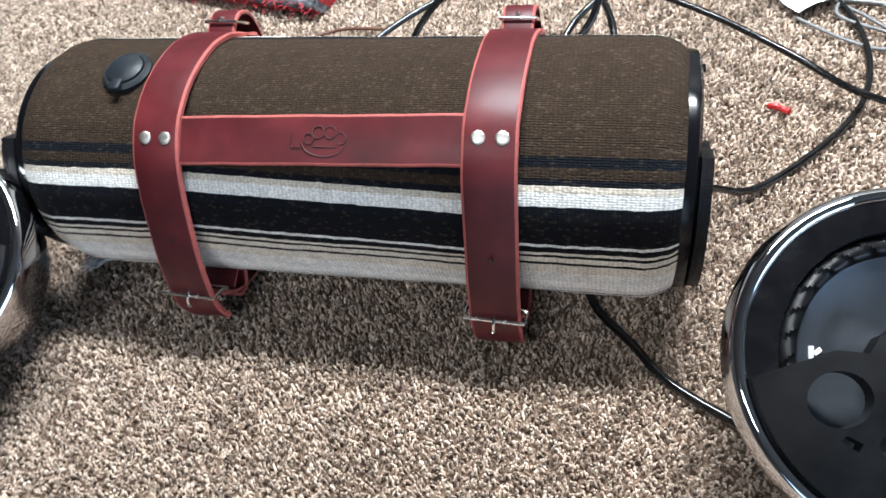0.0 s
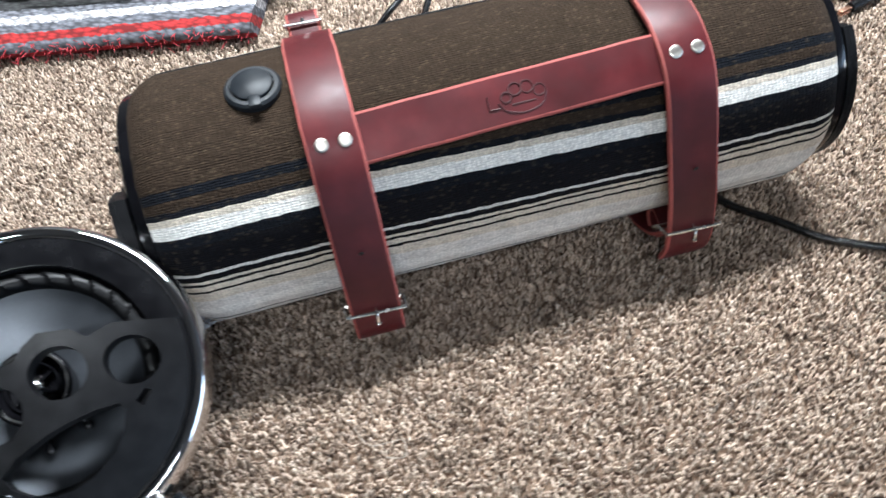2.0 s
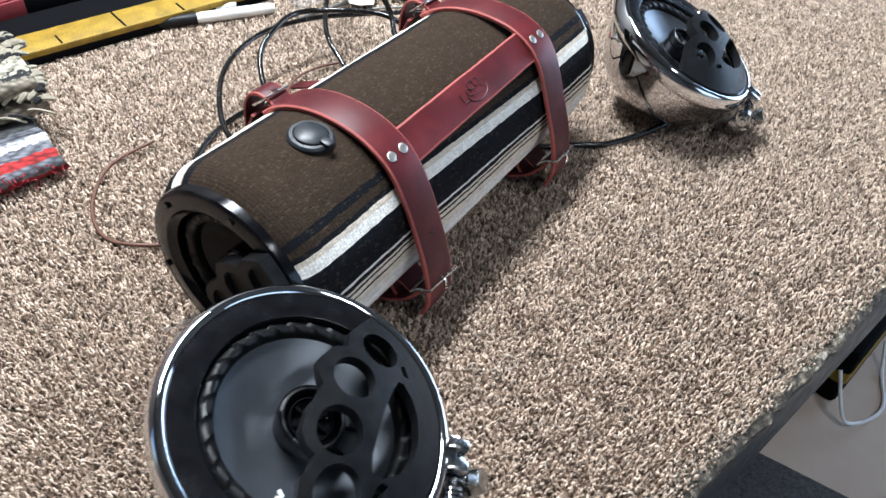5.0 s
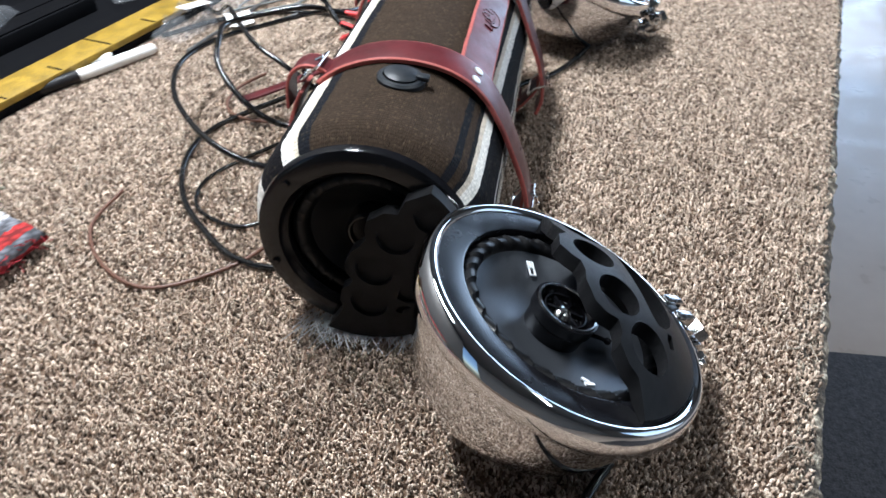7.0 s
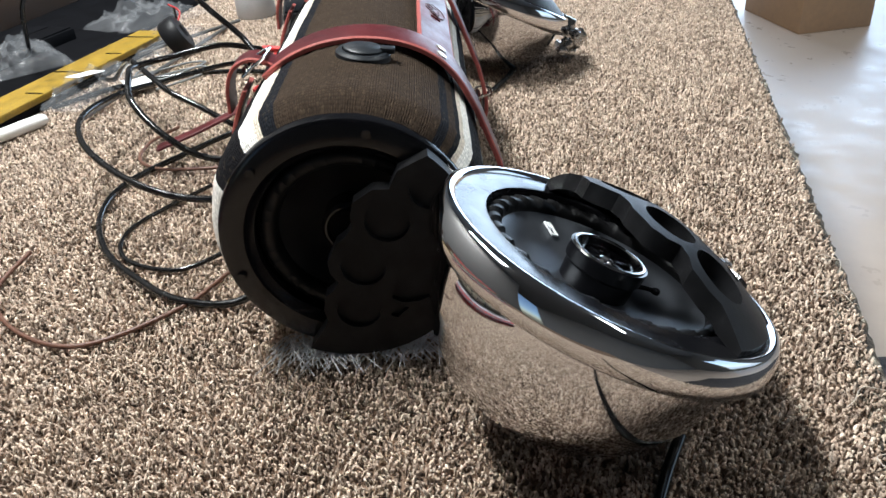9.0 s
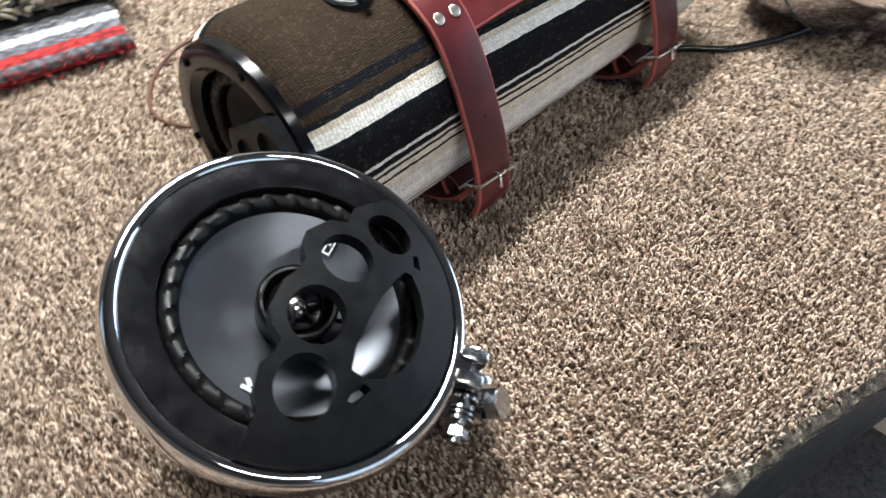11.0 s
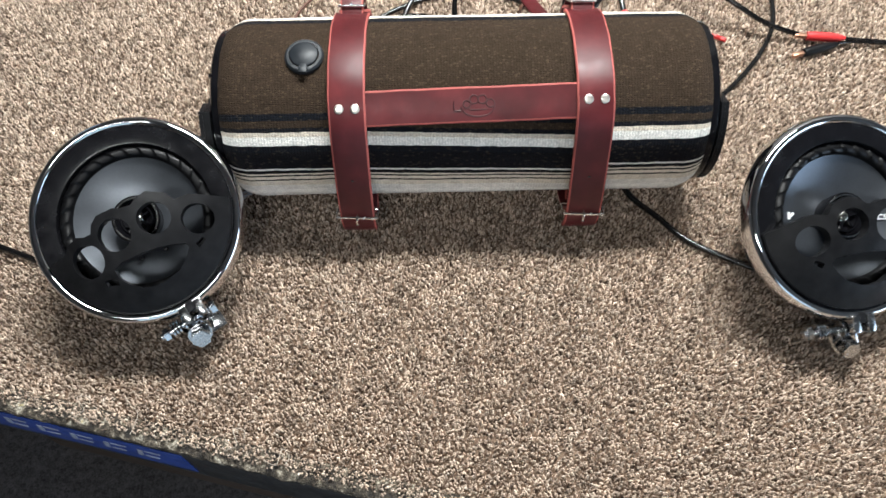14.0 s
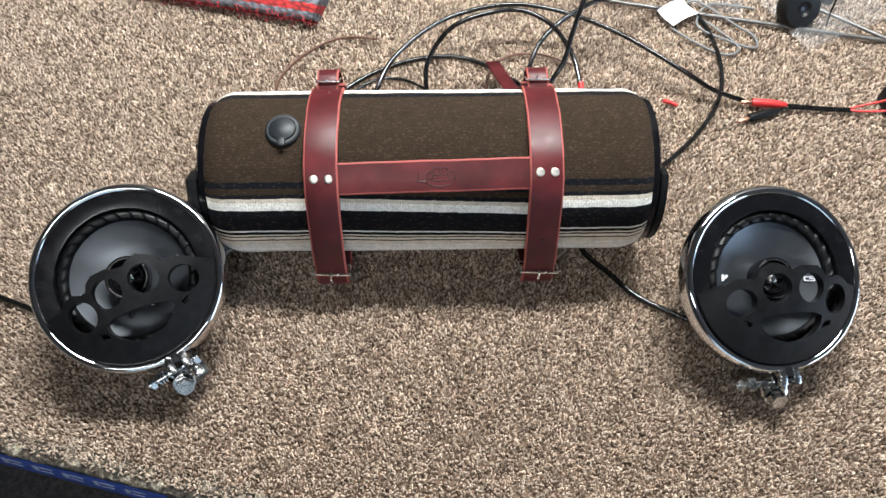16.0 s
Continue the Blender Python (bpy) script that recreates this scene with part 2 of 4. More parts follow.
def ragged_edge():
    n = Nodes("dried_glue_edge", 0.85)
    flake, fine = n.noise(95.0, 5, rough=0.7), n.noise(600.0, 3)
    c = n.ramp(flake, [(0.38, (0.022, 0.019, 0.016)), (0.5, (0.07, 0.056, 0.042)), (0.58, (0.2, 0.17, 0.125)), (0.64, (0.5, 0.46, 0.38)), (0.74, (0.5, 0.4, 0.18))])
    n.base(n.mix(1.0, c, n.ramp(fine, [(0.3, (0.6, 0.6, 0.6)), (0.7, (1.2, 1.2, 1.2))]), "MULTIPLY"))
    n.bump(n.math("ADD", flake, n.math("MULTIPLY", fine, 0.4)), 0.9, 0.004)
    return n.m


GLUE = ragged_edge()
FIBRE = surface("pale_fibre", (0.5, 0.44, 0.37), 0.8, vary=0.15)
LINT = surface("grey_white_fringe", (0.55, 0.55, 0.56), 0.9, vary=0.25)
GLOW = Nodes("lamp_tube_glow")
GLOW.b.inputs["Emission Color"].default_value = (1, 0.96, 0.9, 1)
GLOW.b.inputs["Emission Strength"].default_value = 3.0
GLOW = GLOW.m

# ---- mesh helpers ----


def link(name, bm, mats, parent=None, label="", smooth=True, at=None):
    """One mesh object of a bmesh; mats is a material or a tuple of them."""
    me = bpy.data.meshes.new(name)
    if bm.faces:
        bmesh.ops.recalc_face_normals(bm, faces=bm.faces[:])
    bm.to_mesh(me)
    bm.free()
    for m in mats if isinstance(mats, tuple) else (mats,):
        me.materials.append(m)
    if smooth:
        me.shade_smooth()
        me.set_sharp_from_angle(angle=radians(38))
    ob = new(name, me)
    if parent:
        ob.parent = parent
    if at:
        ob.matrix_basis = at
    return tagged(ob, label)


def part(name, bm, material, parent, label="", at=None):
    return link(name, bm, material, parent, label, True, at)


def thing(name, m, label, category, group="", kind=""):
    ob = new(name)
    ob.matrix_basis = m
    ob.empty_display_size = 0.02
    return tagged(ob, label, category, group, kind)


def box(bm, x0, x1, y0, y1, z0, z1, bevel=0.0, m=None):
    r = bmesh.ops.create_cube(bm, size=1, matrix=Matrix.LocRotScale(((x0 + x1) / 2, (y0 + y1) / 2, (z0 + z1) / 2), None, (x1 - x0, y1 - y0, z1 - z0)))
    vs = r["verts"]
    if bevel:
        es = {e for v in vs for e in v.link_edges}
        got = bmesh.ops.bevel(bm, geom=list(es), offset=bevel, segments=2, affect="EDGES", profile=0.5)
        vs = list({v for f in got["faces"] for v in f.verts} | {v for v in vs if v.is_valid})
    if m:
        bmesh.ops.transform(bm, matrix=m, verts=vs)
    return bm


def solid(x0, x1, y0, y1, z0, z1, bevel=0.0):
    return box(bmesh.new(), x0, x1, y0, y1, z0, z1, bevel)


def lathe(profile, seg=64, bm=None, m=None, wave=None):
    """Turns (radius, height) about z. wave(angle, i) adds to the radius and the height."""
    bm = bm or bmesh.new()
    rings = []
    for i, (r, z) in enumerate(profile):
        if r < 1e-6:
            rings.append([bm.verts.new((0, 0, z))])
            continue
        ring = []
        for k in range(seg):
            a = 2 * math.pi * k / seg
            dr, dz = wave(a, i) if wave else (0, 0)
            ring.append(bm.verts.new(((r + dr) * math.cos(a), (r + dr) * math.sin(a), z + dz)))
        rings.append(ring)
    for p, q in zip(rings, rings[1:]):
        for k in range(seg):
            a, b = p[k % len(p)], p[(k + 1) % len(p)]
            c, d = q[(k + 1) % len(q)], q[k % len(q)]
            f = [v for n, v in enumerate((a, b, c, d)) if v not in (a, b, c, d)[:n]]
            if len(f) > 2:
                bm.faces.new(f)
    if m:
        bmesh.ops.transform(bm, matrix=m, verts=[v for r in rings for v in r])
    return bm


def spline(pts, steps=8, closed=False):
    p = [Vector(q) for q in pts]
    n = len(p)
    out = []
    for i in range(n if closed else n - 1):
        a, b, c, d = (p[(i + k) % n] if closed else p[min(max(i + k, 0), n - 1)] for k in (-1, 0, 1, 2))
        for s in range(steps):
            t = s / steps
            out.append(0.5 * (2 * b + (c - a) * t + (2 * a - 5 * b + 4 * c - d) * t * t + (3 * b - a - 3 * c + d) * t ** 3))
    if not closed:
        out.append(p[-1])
    return out


def sweep(pts, radius, seg=10, bm=None, steps=8, smooth=True, closed=False, taper=None):
    """A round cord along the points."""
    bm = bm or bmesh.new()
    p = spline(pts, steps, closed) if smooth else [Vector(q) for q in pts]
    n, rings, side = len(p), [], None
    for i in range(n):
        d = (p[(i + 1) % n] - p[i - 1]) if closed else (p[min(i + 1, n - 1)] - p[max(i - 1, 0)])
        d.normalize()
        if side is None:
            side = d.orthogonal().normalized()
        side = (side - d * side.dot(d)).normalized()
        up = d.cross(side)
        r = radius * (taper(i / (n - 1)) if taper else 1)
        rings.append([bm.verts.new(p[i] + r * (math.cos(2 * math.pi * k / seg) * side + math.sin(2 * math.pi * k / seg) * up)) for k in range(seg)])
    pairs = list(zip(rings, rings[1:])) + ([(rings[-1], rings[0])] if closed else [])
    for a, b in pairs:
        for k in range(seg):
            bm.faces.new((a[k], a[(k + 1) % seg], b[(k + 1) % seg], b[k]))
    if not closed:
        bm.faces.new(rings[0][::-1])
        bm.faces.new(rings[-1])
    return bm


def ribbon(pts, ups, across, width, thick, rim=0.0019, bm=None):
    """A leather strip: pts its middle line (underside), ups the outward normals, across its width's way. Face 0 smooth, 1 cut edges."""
    bm = bm or bmesh.new()
    h = width / 2
    shape = [(-h, 0), (-h, thick * 0.75), (-h + rim * 0.5, thick), (-h + rim, thick + 0.0002), (h - rim, thick + 0.0002), (h - rim * 0.5, thick), (h, thick * 0.75), (h, 0)]
    kinds = [1, 1, 1, 0, 1, 1, 1, 0]
    rings = []
    for i, (p, u) in enumerate(zip(pts, ups)):
        p, u, ac = Vector(p), Vector(u).normalized(), Vector(across)
        jit = 0.0004 * noise.noise(Vector((i * 0.21, p.x * 30, p.z * 20)))
        rings.append([bm.verts.new(p + ac * (s + jit) + u * t) for s, t in shape])
    for a, b in zip(rings, rings[1:]):
        for k in range(8):
            f = bm.faces.new((a[k], a[(k + 1) % 8], b[(k + 1) % 8], b[k]))
            f.material_index = kinds[k]
    for r in (rings[0][::-1], rings[-1]):
        bm.faces.new(r).material_index = 1
    return bm


def plate(outer, holes, z0, z1, fine=0.0):
    """A flat plate with holes, from 2D loops; fine: the longest edge, for a plate that is bent afterwards."""
    bm = bmesh.new()
    for loop in (outer, *holes):
        vs = [bm.verts.new((x, y, z0)) for x, y in loop]
        for a, b in zip(vs, vs[1:] + vs[:1]):
            bm.edges.new((a, b))
    bmesh.ops.triangle_fill(bm, use_beauty=True, use_dissolve=False, edges=bm.edges[:])
    for _ in range(4 if fine else 0):
        bmesh.ops.subdivide_edges(bm, edges=[e for e in bm.edges if e.calc_length() > fine], cuts=1)
        bmesh.ops.triangulate(bm, faces=bm.faces[:])
    got = bmesh.ops.extrude_face_region(bm, geom=bm.faces[:])
    bmesh.ops.translate(bm, verts=[v for v in got["geom"] if isinstance(v, bmesh.types.BMVert)], vec=(0, 0, z1 - z0))
    return bm


def ring2d(cx, cy, rx, ry=None, n=28, start=0.0):
    ry = ry or rx
    return [(cx + rx * math.cos(start + 2 * math.pi * k / n), cy + ry * math.sin(start + 2 * math.pi * k / n)) for k in range(n)]


def hexnut(radius, height, bm=None, m=None):
    bm = bm or bmesh.new()
    r = bmesh.ops.create_cone(bm, segments=6, radius1=radius, radius2=radius, depth=height, cap_ends=True)
    vs = r["verts"]
    got = bmesh.ops.bevel(bm, geom=list({e for v in vs for e in v.link_edges}), offset=radius * 0.08, segments=2, affect="EDGES")
    vs = list({v for f in got["faces"] for v in f.verts} | {v for v in vs if v.is_valid})
    if m:
        bmesh.ops.transform(bm, matrix=m, verts=vs)
    return bm

# ---- the bench, its carpet and the room ----
EDGE_TURN = math.degrees(math.atan(-0.25))
BENCH = pose(0, -0.412, 0, 0, 0, EDGE_TURN)  # x along the bench's front edge, y towards its back
LONG0, LONG1, DEEP, FLOOR_Z = -1.5, 1.6, 1.66, -0.75

tagged(link("bench_top", solid(LONG0, LONG1, 0.004, DEEP, -0.045, -0.009, 0.002), PLYWOOD, at=BENCH), "plywood bench top under brown carpet", "workbench", kind="structure")
tagged(link("carpet", solid(LONG0, LONG1, 0.0, DEEP, -0.0085, -0.0052, 0.0012), CARPET_BASE_SHADED, at=BENCH), "speckled beige and brown carpet covering the bench", "carpet", kind="structure")
bm = bmesh.new()
edge_rng = random.Random(8)
n_edge = 420
line = []
for i in range(n_edge + 1):
    s = LONG0 + (LONG1 - LONG0) * i / n_edge
    d = 0.004 * noise.noise(Vector((s * 14, 0, 0))) + 0.003 * noise.noise(Vector((s * 60, 3, 0))) + edge_rng.uniform(-0.0012, 0.0012)
    top = -0.0035 + 0.45 * d + edge_rng.uniform(-0.0006, 0.0006)
    line.append([bm.verts.new(q) for q in ((s, 0.012, top), (s, -0.005 - abs(d), top - 0.0012), (s, -0.0095 - abs(d) * 1.3, -0.0085 + d * 0.6), (s, -0.0105 - abs(d) * 0.7, -0.0135 - abs(d) * 1.2), (s, 0.012, -0.0128))])
for p, q in zip(line, line[1:]):
    for k in range(5):
        bm.faces.new((p[k], p[(k + 1) % 5], q[(k + 1) % 5], q[k]))
bm.faces.new(line[0][::-1])
bm.faces.new(line[-1])
tagged(link("trim", bm, GLUE, at=BENCH), "ragged strip of dried glue along the carpet edge", "carpet edge", kind="structure")
tagged(link("trim_front", solid(LONG0, LONG1, -0.011, -0.0005, -0.105, -0.015, 0.003), STEEL_EDGE, at=BENCH), "dark painted edging along the bench front", "edging", kind="structure")
for s in (LONG0 + 0.1, LONG1 - 0.1):
    for d in (0.08, DEEP - 0.08):
        tagged(link("trim_leg", solid(s - 0.035, s + 0.035, d - 0.035, d + 0.035, FLOOR_Z, -0.045, 0.004), STEEL_EDGE, at=BENCH), "dark painted bench leg standing on the floor", "bench leg", kind="structure")

tagged(link("floor", solid(-4, 5.2, -4.5, 3.2, FLOOR_Z - 0.1, FLOOR_Z), FLOOR), "sealed grey concrete garage floor with a shine", "floor", kind="structure")
# unseen ceiling and walls, added and kept dark for what the chrome reflects
tagged(link("ceiling", solid(-4, 5.2, -4.5, 3.2, 2.15, 2.25), CEILING), "dark painted ceiling, unseen, added to close the room", "ceiling", kind="structure")
tagged(link("wall_west", solid(-4.1, -4, -4.5, 3.2, FLOOR_Z, 2.15), WALL), "plain painted wall", "wall", kind="structure")
bm = bmesh.new()
box(bm, -4.1, -1.3, -4.6, -4.5, FLOOR_Z, 2.15)
box(bm, 1.7, 5.3, -4.6, -4.5, FLOOR_Z, 2.15)
box(bm, -1.3, 1.7, -4.6, -4.5, 1.4, 2.15)
tagged(link("wall_south", bm, WALL), "painted wall with a wide open doorway", "wall", kind="structure")
tagged(link("wall_north", solid(LONG0 - 0.6, LONG1 + 2.5, DEEP + 0.02, DEEP + 0.12, FLOOR_Z, 2.15), WALL, at=BENCH), "plain painted wall behind the bench", "wall", kind="structure")
bm = bmesh.new()
box(bm, 5.0, 5.1, -4.5, -3.7, FLOOR_Z, 2.15)
box(bm, 5.0, 5.1, -0.7, 3.2, FLOOR_Z, 2.15)
box(bm, 5.0, 5.1, -3.7, -0.7, 1.4, 2.15)
tagged(link("wall_east", bm, WALL), "painted wall with a wide open doorway", "wall", kind="structure")
tagged(link("floor_mat", solid(-1.6, 0.535, -1.9, 0.4, FLOOR_Z, FLOOR_Z + 0.008, 0.003), MAT), "dark grey floor mat under the bench front", "floor mat", kind="structure")

# the second fixture is added only to house the fill lamp
for i, (x, y) in enumerate(((0.3, 0.6), (-0.3, -1.6))):
    lamp = thing("tube_light", pose(x, y, 1.99), "white fluorescent ceiling fixture with lit tubes, main light and added fill", "ceiling light", "ceiling lights")
    part("housing", solid(-0.64, 0.64, -0.1, 0.1, 0.03, 0.19, 0.01), WHITE, lamp)
    for dy in (-0.045, 0.045):
        part("tube", sweep([(-0.6, dy, 0.012), (0.6, dy, 0.012)], 0.013, 12, smooth=False), GLOW, lamp, "lit white glass tube")

# ---- the blanket-wrapped speaker roll ----
RY, RZ, RR = 0.011, 0.0957, 0.0975
HALF = 0.250


def roll_body():
    bm = bmesh.new()
    seg, rows = 160, []
    prof = [(-HALF - 0.003, RR - 0.0115), (-HALF - 0.0005, RR - 0.0085), (-HALF + 0.005, RR - 0.0045), (-HALF + 0.012, RR - 0.0015), (-HALF + 0.02, RR)]
    prof += [(-HALF + 0.02 + (2 * HALF - 0.04) * k / 60, RR) for k in range(1, 60)]
    prof += [(-x, q) for x, q in reversed(prof[:5])]
    for x, r in prof:
        ring = []
        for k in range(seg):
            a = 2 * math.pi * k / seg
            y, z = -math.sin(a), math.cos(a)
            lump = 0.0012 * noise.noise(Vector((x * 9, y * 2.2, z * 2.2))) + 0.0005 * noise.noise(Vector((x * 40, y * 9, z * 9)))
            sag = 0.003 * max(0, -z) ** 4
            ring.append(bm.verts.new((x, (r + lump) * y, (r + lump - sag) * z)))
        rows.append(ring)
    for p, q in zip(rows, rows[1:]):
        for k in range(seg):
            bm.faces.new((p[k], p[(k + 1) % seg], q[(k + 1) % seg], q[k]))
    return bm


# the knuckle-shaped grille plate that covers the lower half of each driver, for a unit radius
TOP_LINE = [(0.86, 0.03), (0.56, 0.11), (0.47, 0.085), (0.43, 0.07), (0.36, 0.15), (0.20, 0.19), (0.11, 0.14), (0.06, 0.085), (-0.03, 0.075), (-0.11, 0.09), (-0.26, 0.05), (-0.32, -0.02), (-0.34, -0.1), (-0.41, -0.115), (-0.49, -0.10), (-0.59, -0.16), (-0.64, -0.23), (-0.70, -0.25), (-0.84, -0.29)]
FINGER = [(-0.425, -0.338, 0.155), (-0.13, -0.151, 0.152), (0.235, -0.065, 0.148), (0.595, -0.133, 0.142)]
PALM = [(-0.21, -0.46), (-0.12, -0.405), (-0.01, -0.375), (0.1, -0.35), (0.21, -0.335), (0.34, -0.33), (0.45, -0.34), (0.47, -0.38), (0.42, -0.48), (0.34, -0.57), (0.19, -0.65), (0.08, -0.67), (-0.02, -0.66), (-0.12, -0.61), (-0.19, -0.54)]


def grille_plate(r, z0, z1, outer=0.87, pierced=True, mirror=1, fine=0.0, shift=0.0):
    (xa, ya), (xb, yb) = TOP_LINE[0], TOP_LINE[-1]
    a0, a1 = math.atan2(yb, xb) + 2 * math.pi, 2 * math.pi + math.atan2(ya, xa)
    arc = [(outer * math.cos(a0 + (a1 - a0) * k / 48), outer * math.sin(a0 + (a1 - a0) * k / 48)) for k in range(49)]
    slot1 = [(-0.33, -0.54), (-0.27, -0.53), (-0.21, -0.55), (-0.2, -0.6), (-0.26, -0.59), (-0.31, -0.59)]
    slot2 = [(0.53, -0.36), (0.595, -0.31), (0.625, -0.335), (0.555, -0.40)]
    holes = [ring2d(x, y, q) for x, y, q in FINGER] + [PALM, slot1, slot2]
    size = lambda q: [((x + shift) * r * mirror, y * r) for x, y in q]
    return plate(size(TOP_LINE[1:-1]) + [(x * r * mirror, y * r) for x, y in arc], [size(h) for h in holes] if pierced else [], z0, z1, fine * r)


def domed_grille(r, mirror=1, shift=0.0, thick=0.011):
    """The pierced knuckle plate, bulging over the driver and meeting the flange at its rim."""
    bm = grille_plate(r, 0.0, 1.0, 0.885, True, mirror, 0.075, shift)
    for v in bm.verts:
        rad = math.hypot(v.co.x, v.co.y) / r
        top = 0.0035 + 0.0315 * max(0.0, 1 - (rad / 0.9) ** 2)
        v.co.z = top if v.co.z > 0.5 else max(0.0012, top - thick)
    return bm


def driver(parent, r, turn, depth=0.0):
    """The loudspeaker driver: basket ring, ribbed roll, cone, tweeter; face at height depth of the parent."""
    spin = pose(0, 0, depth, 0, 0, turn)
    part("gasket_ring", lathe([(0.72 * r, -0.014), (0.72 * r, -0.0005), (0.727 * r, 0.0006), (0.74 * r, 0.001), (0.86 * r, 0.0012), (0.905 * r, 0.0012), (0.905 * r, -0.012)], 96), FLANGE, parent, "wide black flange", at=spin)
    # pleats that lean round the roll, each with a sharp step
    rib = lambda a, i: (0, (0.0026 * ((a * 30 / (2 * math.pi) + 0.11 * i) % 1) - 0.0008) * (1 if 1 < i < 9 else 0))
    up = spin @ pose(0, 0, 0.004)
    high = spin @ pose(0, 0, 0.016)
    part("surround", lathe([(0.728 * r, -0.012)] + [((0.662 + 0.058 * math.cos(t)) * r, -0.013 + 0.0065 * math.sin(t)) for t in [math.pi * k / 9 for k in range(10)]] + [(0.6 * r, -0.015)], 240, wave=rib), RUBBER, parent, "pleated black rubber roll", at=up)
    part("cone", lathe([(0.612 * r, -0.0125), (0.56 * r, -0.0148), (0.48 * r, -0.0178), (0.4 * r, -0.0205), (0.32 * r, -0.0228), (0.22 * r, -0.0245), (0.1 * r, -0.0255), (0, -0.0255)], 96), CONE, parent, "satin silver-grey cone", at=up)
    for deg in (-60, -98):
        a = radians(deg - turn)
        pin = part("terminal_pin", sweep([(0.2 * r, 0, -0.018), (0.29 * r, 0, -0.0165), (0.355 * r, 0, -0.0165)], 0.0015, 8), BLACK_GLOSS, parent, "small black terminal pin", at=up @ Matrix.Rotation(a, 4, "Z"))
        part("pin_head", lathe([(0.0, -0.0025), (0.0024, -0.0015), (0.0028, 0.0), (0.0024, 0.0015), (0.0, 0.0025)], 14, m=Matrix.Translation((0.365 * r, 0, -0.0165))), BLACK_GLOSS, pin)
    tw = part("tweeter", lathe([(0.2 * r, -0.042), (0.205 * r, -0.026), (0.222 * r, -0.024), (0.226 * r, -0.0175), (0.225 * r, -0.0155), (0.19 * r, -0.0155), (0.175 * r, -0.019), (0.155 * r, -0.021), (0.15 * r, -0.018), (0.14 * r, -0.018), (0.135 * r, -0.022), (0.1 * r, -0.0235), (0, -0.024)], 56), BLACK_GLOSS, parent, "round black tweeter", at=high)
    part("tweeter_rim", lathe([(0.19 * r, -0.0158), (0.194 * r, -0.0144), (0.208 * r, -0.0144), (0.212 * r, -0.0158)], 48), CHROME_WORN, tw, "thin metal rim")
    bm = bmesh.new()
    for k in range(6):
        bm2 = box(bm, 0.012 * r, 0.125 * r, -0.009 * r, 0.009 * r, -0.022, -0.0185, 0, Matrix.Rotation(k * math.pi / 3 + 0.2, 4, "Z"))
    part("tweeter_guard", bm, BLACK_GLOSS, tw, "six-spoked guard")
    part("tweeter_dome", lathe([(0.07 * r, -0.0225), (0.055 * r, -0.0195), (0.03 * r, -0.018), (0, -0.0175)], 24), NICKEL, tw, "small silver dome")
    mark = bmesh.new()
    for x0, x1, y0, y1 in ((0, 0.012, 0, 0.05), (0, 0.055, 0.04, 0.05), (0, 0.055, 0, 0.01), (0.06, 0.115, 0, 0.01), (0.06, 0.115, 0.04, 0.05), (0.103, 0.115, 0, 0.028), (0.06, 0.072, 0.022, 0.05), (0.06, 0.115, 0.02, 0.03)):
        box(mark, (x0 - 0.06) * r, (x1 - 0.06) * r, (y0 - 0.03) * r, (y1 - 0.03) * r, -0.0006, 0.0006)
    part("print_mark", mark, PRINT, parent, "small white printed mark", at=up @ pose(0.48 * r, 0.01 * r, -0.0166, 0, -14, 0))
    mark = bmesh.new()
    box(mark, -0.04 * r, -0.015 * r, -0.035 * r, 0.035 * r, -0.0006, 0.0006)
    box(mark, -0.01 * r, 0.04 * r, -0.012 * r, 0.012 * r, -0.0006, 0.0006, 0, Matrix.Rotation(0.7, 4, "Z"))
    part("print_mark", mark, PRINT, parent, "small white printed mark", at=up @ pose(-0.49 * r, 0.01 * r, -0.0162, 0, 14, 0))


